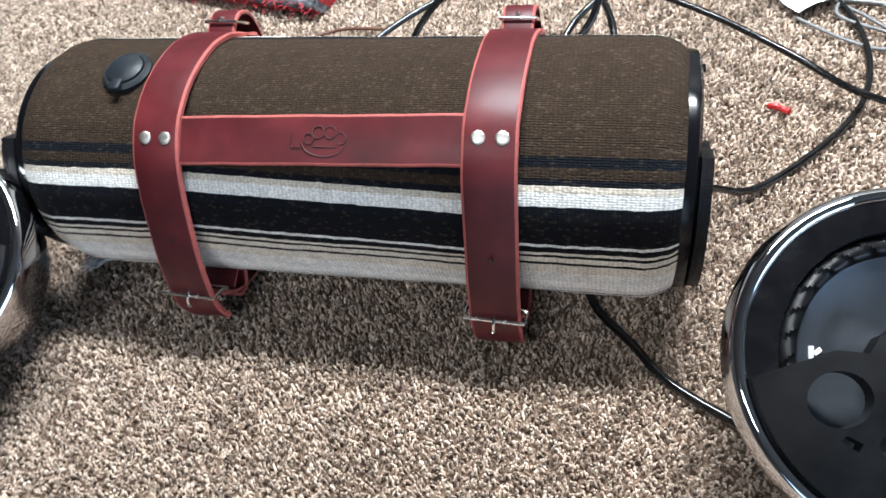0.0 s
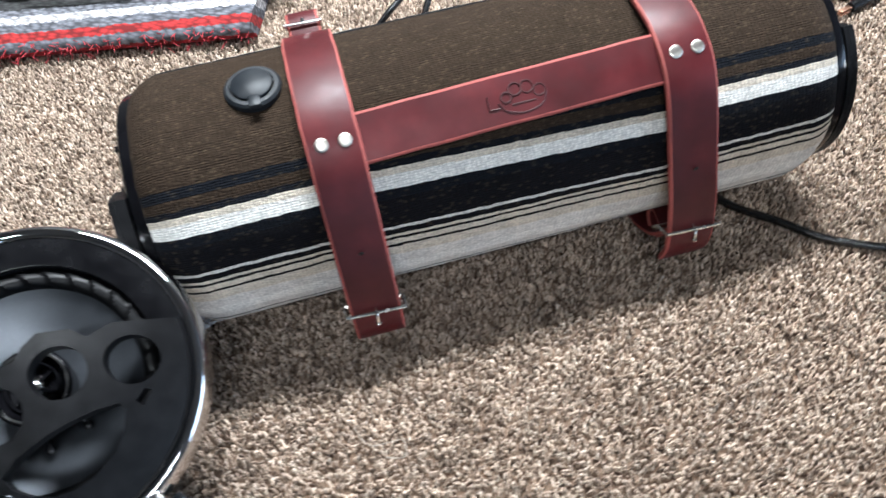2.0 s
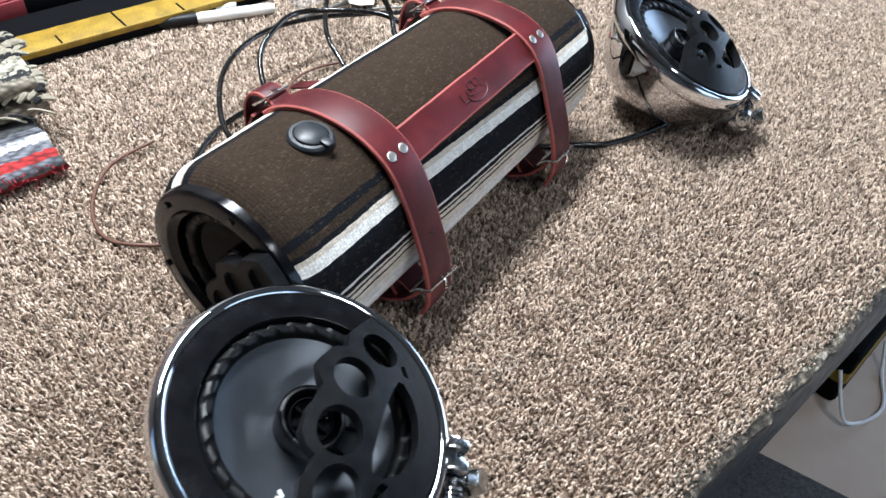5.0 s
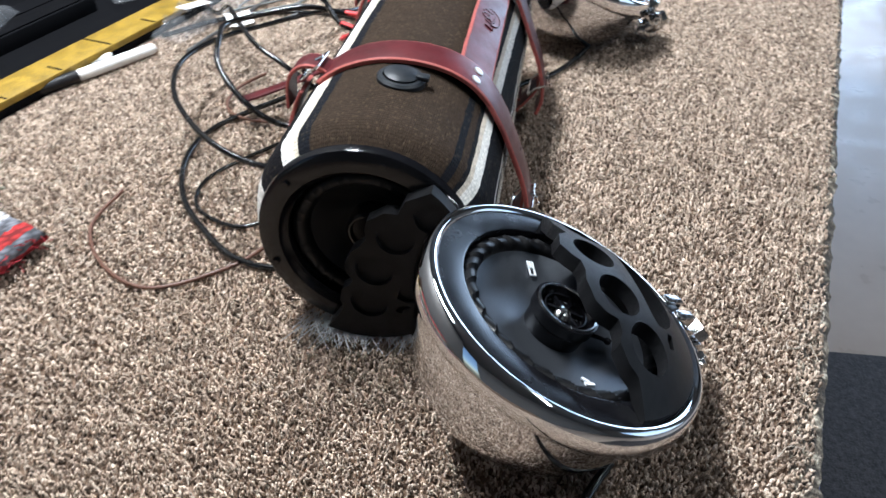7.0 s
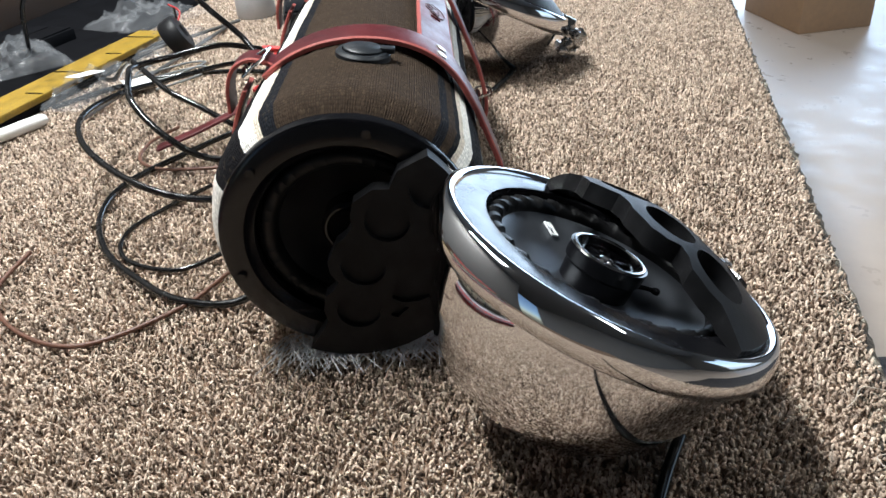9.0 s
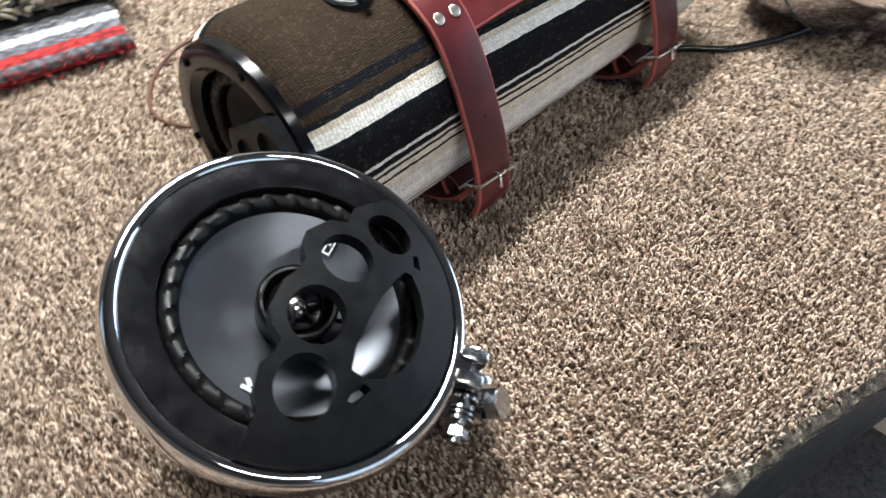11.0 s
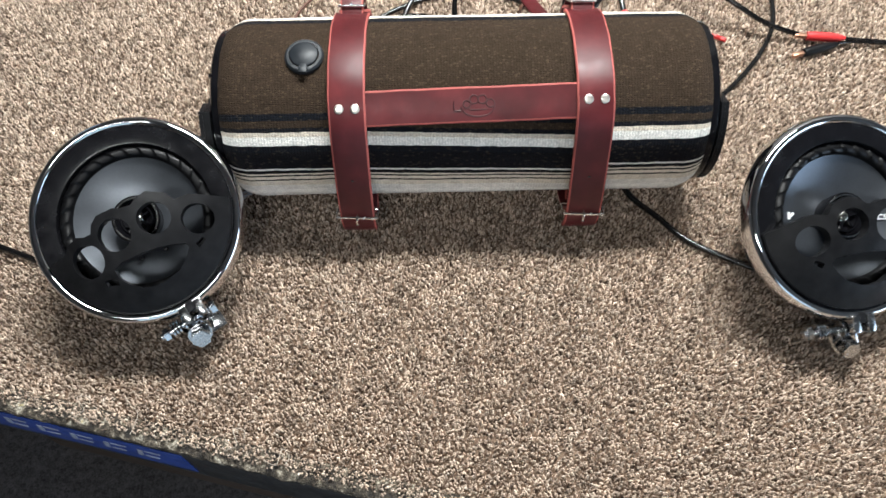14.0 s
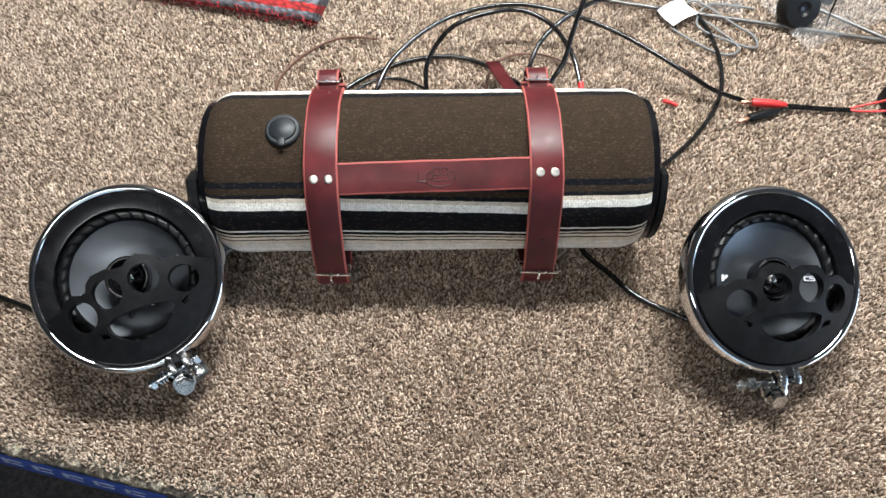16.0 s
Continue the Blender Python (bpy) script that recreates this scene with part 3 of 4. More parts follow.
roll = thing("speaker_roll", pose(0, RY, RZ), "cylindrical speaker wrapped in a brown, black and white striped blanket", "speaker")
part("blanket_wrap", roll_body(), BLANKET, roll, "woven blanket, brown with black and white stripes")
for sign, spin in ((-1, 46), (1, -46)):
    end = part("end_cap", lathe([(0.0878, -0.02), (0.0878, 0.003), (0.0868, 0.0068), (0.0835, 0.009), (0.070, 0.009), (0.068, 0.006), (0.064, 0.003), (0.064, -0.03), (0.0, -0.034)], 72), BLACK_GLOSS, roll, "black plastic end cap", at=Matrix.Translation((sign * (HALF + 0.002), 0, 0)) @ Matrix.Rotation(sign * math.pi / 2, 4, "Y") @ Matrix.Rotation(radians(90 if sign > 0 else -90), 4, "Z"))
    m = Matrix.Rotation(radians(spin), 4, "Z")
    low = 0.0 if sign < 0 else -0.004
    cover = part("grille_plate", grille_plate(0.1, 0.017 + low, 0.021 + low, 0.86, True, -sign, 0.0, 0.1), PLATE, end, "knuckle-shaped black cover plate", at=m)
    part("cover_back", grille_plate(0.1, 0.0095, 0.0169 + low, 0.858, False, -sign, 0.0, 0.1), PLATE, cover)
    rib = lambda a, i: (0, (0.0012 if (a * 44 / (2 * math.pi)) % 1 < 0.25 else 0.0) * (1 if 1 < i < 8 else 0))
    part("surround", lathe([(0.063, -0.006)] + [(0.056 + 0.006 * math.cos(t), -0.007 + 0.006 * math.sin(t)) for t in [math.pi * k / 9 for k in range(10)]] + [(0.049, -0.010)], 120, wave=rib), RUBBER, end)
    part("cone", lathe([(0.05, -0.009), (0.035, -0.02), (0.02, -0.027), (0, -0.029)], 56), BLACK_MATTE, end)
    part("tweeter", lathe([(0.02, -0.03), (0.02, -0.010), (0.018, -0.008), (0.0165, -0.008), (0.015, -0.012), (0, -0.014)], 40), BLACK_GLOSS, end)
    for k in range(6):
        a = radians(60 * k + 15)
        part("screw", hexnut(0.0032, 0.003, m=Matrix.Translation((0.079 * math.cos(a), 0.079 * math.sin(a), 0.0098))), BLACK_GLOSS, end)

# charging port with a rubber lid, on the roll's top
ang = radians(9)
port = part("port", lathe([(0.0215, -0.003), (0.0215, 0.002), (0.0195, 0.0038), (0.0165, 0.004), (0.0165, 0.001)], 48), GREY_PLASTIC, roll, "round dark grey charging port", at=Matrix.Translation((-0.162, -RR * math.sin(ang), RR * math.cos(ang))) @ Matrix.Rotation(ang, 4, "X") @ Matrix.Diagonal((0.92, 0.92, 1, 1)))
part("lid", lathe([(0.0145, 0.003), (0.0155, 0.0038), (0.0155, 0.0052), (0.0145, 0.006), (0.0, 0.0063)], 48), GREY_PLASTIC, port, "rubber port lid")
part("lid_tab", solid(-0.0045, 0.0045, -0.0245, -0.013, 0.003, 0.0072, 0.0012), GREY_PLASTIC, port)

# frayed white fringe showing under the end of the roll
bm = bmesh.new()
for i in range(300):
    y = random.uniform(-0.055, 0.06)
    x = -HALF - 0.002 + random.uniform(-0.004, 0.012)
    l, w = random.uniform(0.012, 0.036), random.uniform(-0.024, 0.024)
    sweep([(x, y, 0.007), (x - l * 0.5, y + w * 0.4, 0.008 + random.uniform(0, 0.004)), (x - l, y + w, 0.0045 + random.uniform(0, 0.005))], 0.0004, 3, bm, 3)
tagged(link("fringe", bm, LINT, at=pose(0, RY, 0)), "frayed white fringe of the blanket lying on the carpet", "fringe", kind="stuff")

# ---- leather carrying harness ----
harness = thing("leather_harness", pose(0, RY, RZ), "dark red leather carrying harness with two buckled straps and a handle", "strap harness")
STRAP_R = RR + 0.0006


def arc_pts(a0, a1, n, lift):
    """Over the roll's top and front, standing off it by lift where the handle is riveted on."""
    out = []
    for k in range(n + 1):
        deg = a0 + (a1 - a0) * k / n
        a, r = radians(deg), STRAP_R + lift * math.exp(-((deg - 40) / 26) ** 2)
        out.append(((0, -r * math.sin(a), r * math.cos(a)), (0, -math.sin(a), math.cos(a))))
    return out


def with_normals(pts, flip=1):
    """Outward normals for a strip in the y-z plane."""
    p = [Vector(q) for q in pts]
    out = []
    for i in range(len(p)):
        d = p[min(i + 1, len(p) - 1)] - p[max(i - 1, 0)]
        out.append((p[i], Vector((0, -d.z, d.y)).normalized() * flip))
    return out


for cx, w, lift in ((-0.1188, 0.0375, 0.0058), (0.1285, 0.0375, 0.0098)):
    # over the top and down the front to the hanging end
    front = arc_pts(-40, 58, 40, lift)
    drop = spline([(0, -0.0935 - 0.15 * lift, 0.037), (0, -0.1035, 0.012), (0, -0.1115, -0.012), (0, -0.117, -0.040), (0, -0.117, -0.060), (0, -0.111, -0.076)], 6)
    both = front + with_normals(drop, -1)
    bm = ribbon([q for q, _ in both], [u for _, u in both], (1, 0, 0), w, 0.004)
    strap = part("strap", bm, (LEATHER, LEATHER_EDGE), harness, "dark red leather strap with raw coral edges", at=pose(cx, 0, 0))
    # under part from the front buckle beneath the roll to the back buckle
    low = spline([(0, -0.112, -0.044), (0, -0.100, -0.060), (0, -0.085, -0.074), (0, -0.055, -0.0865), (0, 0, -0.0925), (0, 0.05, -0.085), (0, 0.083, -0.052), (0, 0.098, 0.0), (0, 0.0955, 0.03), (0, 0.088, 0.05), (0, 0.08, 0.066)], 6)
    lown = with_normals(low, -1)
    part("under_strap", ribbon([q for q, _ in lown], [u for _, u in lown], (1, 0, 0), w * 0.92, 0.0032), (LEATHER, LEATHER_EDGE), harness, at=pose(cx, 0, 0))
    # crumpled keeper loop behind the front buckle
    curl = spline([(0, -0.094, -0.062), (0, -0.080, -0.056), (0, -0.070, -0.066), (0, -0.078, -0.080), (0, -0.092, -0.078)], 6)
    cn = with_normals(curl, -1)
    part("keeper", ribbon([q for q, _ in cn], [u for _, u in cn], (1, 0, 0), w * 0.8, 0.0026), (LEATHER, LEATHER_EDGE), harness, at=pose(cx + 0.004, 0, 0))
    # front buckle
    fb = Matrix.Translation((cx, -0.1238, -0.0385)) @ Matrix.Rotation(radians(4), 4, "Y")
    hw = w / 2 + 0.0035
    buckle = part("buckle", sweep([(-hw, 0, 0.0), (hw, 0, 0.0), (hw, 0.012, -0.004), (hw, 0.02, -0.012), (-hw, 0.02, -0.012), (-hw, 0.012, -0.004)], 0.0015, 8, smooth=False, closed=True), NICKEL, harness, "thin nickel wire buckle", at=fb)
    part("prong", sweep([(0, 0.006, 0.002), (0, -0.002, 0.0005), (0, -0.004, -0.006)], 0.0013, 8), NICKEL, buckle)
    part("prong_tip", lathe([(0.0, -0.0022), (0.0018, -0.001), (0.002, 0.0005), (0.0, 0.002)], 12, m=pose(0, -0.004, -0.0072)), NICKEL, buckle)
    for dz in (0.012, -0.0135):
        part("punch_hole", lathe([(0.0, 0.0002), (0.0016, 0.0001), (0.0019, -0.0004)], 14), BLACK_MATTE, strap, at=Matrix.Translation((0, -0.1095 + 0.0045 * (dz < 0) * -1 - 0.001, dz)) @ Matrix.Rotation(radians(97), 4, "X"))
    # back buckle, standing off the roll
    bb = Matrix.Translation((cx, 0.0685, 0.0815)) @ Matrix.Rotation(radians(-36), 4, "X")
    hb = 0.0135
    buckle = part("buckle", sweep([(-hb, -0.010, 0.004), (hb, -0.010, 0.004), (hb, 0.012, 0.004), (-hb, 0.012, 0.004)], 0.0014, 8, smooth=False, closed=True), NICKEL, harness, "nickel roller buckle", at=bb)
    part("prong", sweep([(0, -0.012, 0.006), (0, 0.0, 0.0075), (0, 0.014, 0.006)], 0.0014, 8), NICKEL, buckle)
    up = spline([(0, 0.056, 0.0805), (0, 0.066, 0.086), (0, 0.077, 0.0875), (0, 0.088, 0.081), (0, 0.094, 0.067), (0, 0.096, 0.048)], 6)
    upn = with_normals(up, 1)
    part("strap_loop", ribbon([q for q, _ in upn], [u for _, u in upn], (1, 0, 0), w * 0.66, 0.003), (LEATHER, LEATHER_EDGE), harness, at=pose(cx, 0, 0))
    # rivets through strap and handle
    for dx, deg in ((-0.0075, 41.5 if cx < 0 else 38.7), (0.0085, 41.5 if cx < 0 else 38.7)):
        a = radians(deg)
        part("rivet", lathe([(0.0047, 0.0), (0.0047, 0.0005), (0.0042, 0.0009), (0.003, 0.001), (0.0, 0.00105)], 28), RIVET, harness, "round nickel rivet", at=Matrix.Translation((cx + dx, -(STRAP_R + lift + 0.0041) * math.sin(a), (STRAP_R + lift + 0.0041) * math.cos(a))) @ Matrix.Rotation(a, 4, "X"))
# loose strap tail behind the roll
p = spline([(0.122, 0.098, -0.01), (0.118, 0.156, -0.038), (0.104, 0.205, -0.055), (0.092, 0.248, -0.067)], 8)
part("tail", ribbon(p, [Vector((0.1, 0.5, 0.85))] * len(p), Vector((0.98, 0.15, -0.05)).normalized(), 0.02, 0.003), (LEATHER, LEATHER), harness, "loose strap tail")
# handle, riveted between the straps
hp, hu = [], []
for k in range(25):
    f = k / 24
    a = radians(41.8 - 2.6 * f)
    lift = 0.003 + 0.004 * f
    hp.append((-0.1035 + 0.216 * f, -(RR + lift) * math.sin(a), (RR + lift) * math.cos(a)))
    hu.append((0, -math.sin(a), math.cos(a)))
ac = Vector((0, -math.cos(radians(40.5)), -math.sin(radians(40.5))))
handle = part("handle", ribbon(hp, hu, ac, 0.0355, 0.003), (LEATHER, LEATHER_EDGE), harness, "flat leather handle with a stamped emblem")
# stamped emblem: four small rings over an arc
em = bmesh.new()
for k, (x, y, r) in enumerate(((-0.011, 0.001, 0.0036), (-0.004, 0.0055, 0.0042), (0.0045, 0.0055, 0.0042), (0.0125, 0.0015, 0.004))):
    sweep([(x + r * math.cos(t), y + r * math.sin(t), 0) for t in [2 * math.pi * j / 14 for j in range(14)]], 0.00075, 5, em, 2, closed=True)
sweep([(-0.017, -0.002, 0), (-0.012, -0.0085, 0), (0, -0.0115, 0), (0.012, -0.0085, 0), (0.017, -0.001, 0)], 0.00075, 5, em, 5)
sweep([(-0.008, -0.0045, 0), (0.009, -0.0045, 0)], 0.0007, 5, em, 2)
sweep([(-0.024, 0.004, 0), (-0.024, -0.0055, 0), (-0.017, -0.0055, 0)], 0.0007, 5, em, 1)
a = radians(40.5)
part("emblem", em, LEATHER_DARK, handle, "stamped outline emblem", at=Matrix.Translation((0.012, -(RR + 0.0084) * math.sin(a), (RR + 0.0084) * math.cos(a))) @ Matrix.Rotation(a, 4, "X"))

# ---- chrome speaker pods ----


def speaker_pod(m, turn, mirror, plate_turn, clamp_turn, reach, r, deep, label):
    pod = thing("speaker_pod", m, label, "speaker", "chrome speaker pods")
    bowl = [(0.0955, -0.012), (0.0958, -0.02), (0.0935, -0.035), (0.0875, -0.055), (0.0775, -0.073), (0.062, -0.089), (0.04, -0.1), (0.018, -0.1045), (0, -0.1055)]
    part("bowl", lathe([(q, -0.02 + (z + 0.02) * deep if z < -0.02 else z) for q, z in bowl], 96), CHROME, pod, "polished chrome bowl")
    rim = [(0.893, -0.0005), (0.897, 0.0008), (0.905, 0.0022), (0.925, 0.0036), (0.948, 0.0036), (0.97, 0.0018), (0.985, -0.0016), (0.996, -0.006), (1.0, -0.0105), (0.996, -0.0145), (0.982, -0.0185), (0.96, -0.0205), (0.935, -0.0212), (0.9, -0.0208)]
    part("trim_ring", lathe([(q * r, z) for q, z in rim], 144), CHROME, pod, "rounded chrome trim ring")
    driver(pod, r, turn, 0.0)
    part("grille_plate", domed_grille(r, mirror, 0.0 if mirror > 0 else -0.06), PLATE, pod, "domed black grille plate with four finger rings", at=pose(0, 0, 0, 0, 0, plate_turn))
    # clamp with its bolts at the rim
    cm = pose(0, 0, 0, 0, 0, clamp_turn) @ pose(r, 0, 0)
    clamp = part("clamp", solid(-0.006, 0.012, -0.012, -0.003, -0.022, 0.006, 0.002), CHROME_WORN, pod, "chrome band clamp", at=cm)
    part("clamp_lug", solid(-0.006, 0.012, 0.004, 0.013, -0.022, 0.006, 0.002), CHROME_WORN, clamp)
    part("clamp_gap", solid(-0.008, 0.002, -0.0035, 0.0045, -0.02, 0.004, 0.0005), BLACK_MATTE, clamp)
    bm = solid(0.004, 0.03, -0.016, 0.018, -0.048, -0.03, 0.004)
    part("bracket", bm, CHROME_WORN, clamp, "cast bracket under the rim")
    rot = Matrix.Rotation(radians(90), 4, "X")
    bm = sweep([(0.008, -reach - 0.006, -0.012), (0.008, 0.02, -0.012)], 0.0038, 14, smooth=False)
    part("clamp_bolt", bm, CHROME_WORN, clamp)
    part("nut", hexnut(0.0072, 0.006, m=Matrix.Translation((0.008, -reach, -0.012)) @ rot), CHROME_WORN, clamp)
    part("nut", hexnut(0.0072, 0.006, m=Matrix.Translation((0.008, 0.017, -0.012)) @ rot), CHROME_WORN, clamp)
    for q, (dy, rad, h) in enumerate(((0.008 - reach, 0.009, 0.002), (0.0115 - reach, 0.0088, 0.0018), (0.015 - reach, 0.0085, 0.0018), (-0.0145, 0.009, 0.002))):
        part("washer", lathe([(0.004, -h / 2), (rad, -h / 2), (rad, h / 2), (0.004, h / 2)], 28, m=Matrix.Translation((0.008, dy, -0.012)) @ rot), CHROME_WORN, clamp)
    big = Matrix.Translation((0.021, -0.009, -0.02)) @ Matrix.Rotation(radians(35), 4, "Y")
    part("swivel_bolt", hexnut(0.0105, 0.010, m=big @ Matrix.Translation((0, 0, 0.012))), CHROME_WORN, clamp, "large hex bolt head")
    part("swivel_bushing", lathe([(0.0, -0.016), (0.011, -0.016), (0.0115, -0.006), (0.0135, -0.004), (0.0135, 0.002), (0.012, 0.004), (0.0122, 0.0065), (0.0, 0.0065)], 32, m=big), CHROME_WORN, clamp)
    # dark gland where the cable leaves the bowl
    part("cable_gland", lathe([(0.013, 0), (0.013, 0.006), (0.01, 0.009), (0.0, 0.009)], 24), RUBBER, pod, at=pose(0, 0, 0, 0, 0, clamp_turn + 95) @ pose(0.0875, 0, -0.045, 0, 75, 0))
    return pod


def face(c, th, ph):
    th, ph = radians(th), radians(ph)
    n = Vector((math.cos(ph) * math.sin(th), -math.cos(ph) * math.cos(th), math.sin(ph)))
    u = Vector((math.cos(th), math.sin(th), 0))
    v = n.cross(u)
    m = Matrix((u, v, n)).transposed().to_4x4()
    m.translation = c
    return m


speaker_pod(face((-0.3332, -0.1468, 0.1163), 12.4, 63.0), 13, 1, 0, -70, 0.036, 0.1062, 1.11, "chrome speaker pod tilted back on the carpet, grille turned aslant")
speaker_pod(face((0.3821, -0.1519, 0.1058), 16.2, 62.1), -15, -1, -1, -99, 0.05, 0.1059, 0.98, "chrome speaker pod tilted back on the carpet, grille level")

# ---- cables ----


def cable(name, pts, radius, mat, label, ends=()):
    root = thing(name, pose(*pts[0]), label, "cable")
    off = Vector(pts[0])
    part("jacket", sweep([Vector(p) - off for p in pts], radius, 10, steps=8), mat, root)
    for p, q in ends:
        part("sleeve", sweep([Vector(p) - off, Vector(q) - off], radius * 1.15, 10, smooth=False), RED_WIRE, root, "red heat-shrink sleeve")
    return root


cable("speaker_cable", [(0.185, -0.02, 0.005), (0.197, -0.055, 0.005), (0.226, -0.087, 0.005), (0.256, -0.119, 0.004), (0.308, -0.15, 0.006), (0.34, -0.165, 0.01)], 0.0036, CABLE, "black speaker cable running under the roll to a chrome pod")
cable("speaker_cable", [(-0.70, -0.06, 0.004), (-0.6, -0.088, 0.004), (-0.52, -0.117, 0.004), (-0.446, -0.148, 0.005), (-0.40, -0.17, 0.006), (-0.375, -0.185, 0.012)], 0.0036, CABLE, "black speaker cable trailing from a chrome pod")
cable("power_cable", [(-0.09, 0.10, 0.05), (-0.078, 0.1794, 0.048), (-0.05, 0.2425, 0.06), (0.02, 0.3055, 0.07), (0.115, 0.3414, 0.066), (0.2, 0.3308, 0.06), (0.281, 0.2988, 0.047), (0.357, 0.2377, 0.04), (0.41, 0.2085, 0.022), (0.46, 0.1969, 0.009)], 0.0034, CABLE, "black power cable looping behind the roll to a red clip")
cable("power_cable", [(-0.005, 0.105, 0.05), (-0.005, 0.1727, 0.054), (-0.003, 0.2115, 0.079), (0.029, 0.2483, 0.106), (0.078, 0.2638, 0.118), (0.128, 0.2764, 0.112), (0.168, 0.2522, 0.108), (0.19, 0.194, 0.112), (0.198, 0.15, 0.102), (0.2, 0.1, 0.095)], 0.0034, CABLE, "black power cable arching from the back of the roll", [((0.199, 0.148, 0.102), (0.2, 0.1, 0.095))])
cable("power_cable", [(0.15, 0.09, 0.09), (0.157, 0.14, 0.104), (0.176, 0.1649, 0.125), (0.186, 0.1911, 0.148), (0.205, 0.2328, 0.18), (0.24, 0.3104, 0.205), (0.31, 0.4171, 0.2), (0.42, 0.5238, 0.13), (0.5, 0.582, 0.04), (0.56, 0.6402, 0.02)], 0.0034, CABLE, "black power cable rising from the back of the roll", [((0.15, 0.09, 0.09), (0.158, 0.142, 0.105))])
cable("power_cable", [(0.1, 0.12, 0.02), (0.12, 0.1649, 0.03), (0.141, 0.2212, 0.058), (0.158, 0.2561, 0.072), (0.192, 0.2881, 0.084), (0.244, 0.324, 0.086), (0.31, 0.3638, 0.06), (0.39, 0.4171, 0.02), (0.47, 0.485, 0.006)], 0.0034, CABLE, "black power cable bowing up behind the roll")
cable("power_cable", [(0.2, 0.11, 0.04), (0.18, 0.1649, 0.02), (0.135, 0.2328, 0.008), (0.06, 0.291, 0.005), (-0.015, 0.2939, 0.005), (-0.09, 0.2619, 0.005), (-0.145, 0.2134, 0.005), (-0.18, 0.1697, 0.005), (-0.19, 0.12, 0.006), (-0.17, 0.08, 0.02)], 0.0034, CABLE, "black power cable lying in a loop on the carpet")
cable("power_cable", [(0.255, 0.03, 0.06), (0.285, 0.06, 0.03), (0.325, 0.087, 0.006), (0.385, 0.147, 0.005), (0.427, 0.2134, 0.005), (0.441, 0.291, 0.005), (0.43, 0.3686, 0.005), (0.395, 0.4268, 0.005), (0.33, 0.485, 0.005)], 0.0034, CABLE, "black power cable curving away from the roll end")
cable("brown_wire", [(-0.082, 0.3366, 0.006), (-0.145, 0.3405, 0.003), (-0.204, 0.2959, 0.003), (-0.23, 0.2328, 0.003), (-0.188, 0.1668, 0.003), (-0.13, 0.13, 0.004), (-0.09, 0.08, 0.006)], 0.002, BROWN_WIRE, "thin brown wire curled on the carpet")
cable("brown_wire", [(-0.1, 0.14, 0.006), (-0.13, 0.1843, 0.004), (-0.10, 0.2425, 0.003), (-0.04, 0.2522, 0.003), (0.04, 0.194, 0.004)], 0.0022, CABLE, "thin dark wire loop behind the roll")
cable("brown_wire", [(0.08, 0.194, 0.006), (0.088, 0.2619, 0.006), (0.12, 0.2959, 0.006), (0.17, 0.2988, 0.006), (0.215, 0.2764, 0.006)], 0.002, BROWN_WIRE, "thin brown wire behind the roll")
cable("grey_wire", [(0.38, 0.354, 0.004), (0.42, 0.3152, 0.004), (0.455, 0.2959, 0.004), (0.475, 0.3104, 0.005), (0.45, 0.3492, 0.006), (0.41, 0.3977, 0.006), (0.43, 0.4123, 0.007), (0.48, 0.3589, 0.006), (0.505, 0.3346, 0.004), (0.5, 0.3104, 0.004), (0.46, 0.325, 0.006), (0.42, 0.3589, 0.006), (0.45, 0.4074, 0.005), (0.52, 0.3977, 0.004)], 0.0018, GREY_WIRE, "thin grey wire in a loose coil")

# test leads with crocodile clips
def clip_shape(bm, length):
    box(bm, -0.0045, length, -0.006, 0.006, -0.0045, 0.0045, 0.003)
    box(bm, -0.012, 0.006, -0.004, 0.004, -0.003, 0.003, 0.001)
    return bm


def turned(a, b):
    d = (Vector(b) - Vector(a)).normalized()
    return Matrix.Translation(a) @ d.to_track_quat("X", "Z").to_matrix().to_4x4()


for a, b, mat, lab in (((0.468, 0.194, 0.010), (0.517, 0.1882, 0.010), RED_WIRE, "red insulated crocodile clip on the carpet"), ((0.458, 0.1659, 0.007), (0.51, 0.1814, 0.008), RUBBER, "black insulated crocodile clip on the carpet")):
    c = thing("crocodile_clip", turned(a, b), lab, "clip", "test lead clips")
    bm = lathe([(0.0, -0.002), (0.0055, 0.0), (0.0065, 0.008), (0.0062, 0.03), (0.0045, 0.044), (0.0028, 0.05), (0.0, 0.05)], 20, m=Matrix.Rotation(math.pi / 2, 4, "Y"))
    part("sleeve", bm, mat, c)
    part("jaw", solid(-0.016, 0.004, -0.003, 0.003, 0.0008, 0.0028, 0.0006), COPPER, c, "bare metal jaw")
    part("jaw", solid(-0.016, 0.004, -0.003, 0.003, -0.0028, -0.0008, 0.0006), COPPER, c, "bare metal jaw")
cable("test_lead", [(0.515, 0.1882, 0.010), (0.545, 0.1862, 0.008), (0.58, 0.1843, 0.006), (0.61, 0.1824, 0.006)], 0.0022, CABLE, "black test lead from the clips")
cable("test_lead", [(0.508, 0.1814, 0.008), (0.53, 0.1853, 0.006), (0.57, 0.1814, 0.006), (0.61, 0.1785, 0.006)], 0.0022, CABLE, "black test lead from the clips")
cable("red_lead", [(0.608, 0.1833, 0.006), (0.63, 0.1833, 0.014), (0.66, 0.1843, 0.024), (0.69, 0.194, 0.03)], 0.0018, RED_WIRE, "thin red wire to a black box")
cable("red_lead", [(0.608, 0.1794, 0.006), (0.63, 0.1707, 0.014), (0.66, 0.163, 0.024), (0.69, 0.16, 0.03)], 0.0018, RED_WIRE, "thin red wire to a black box")
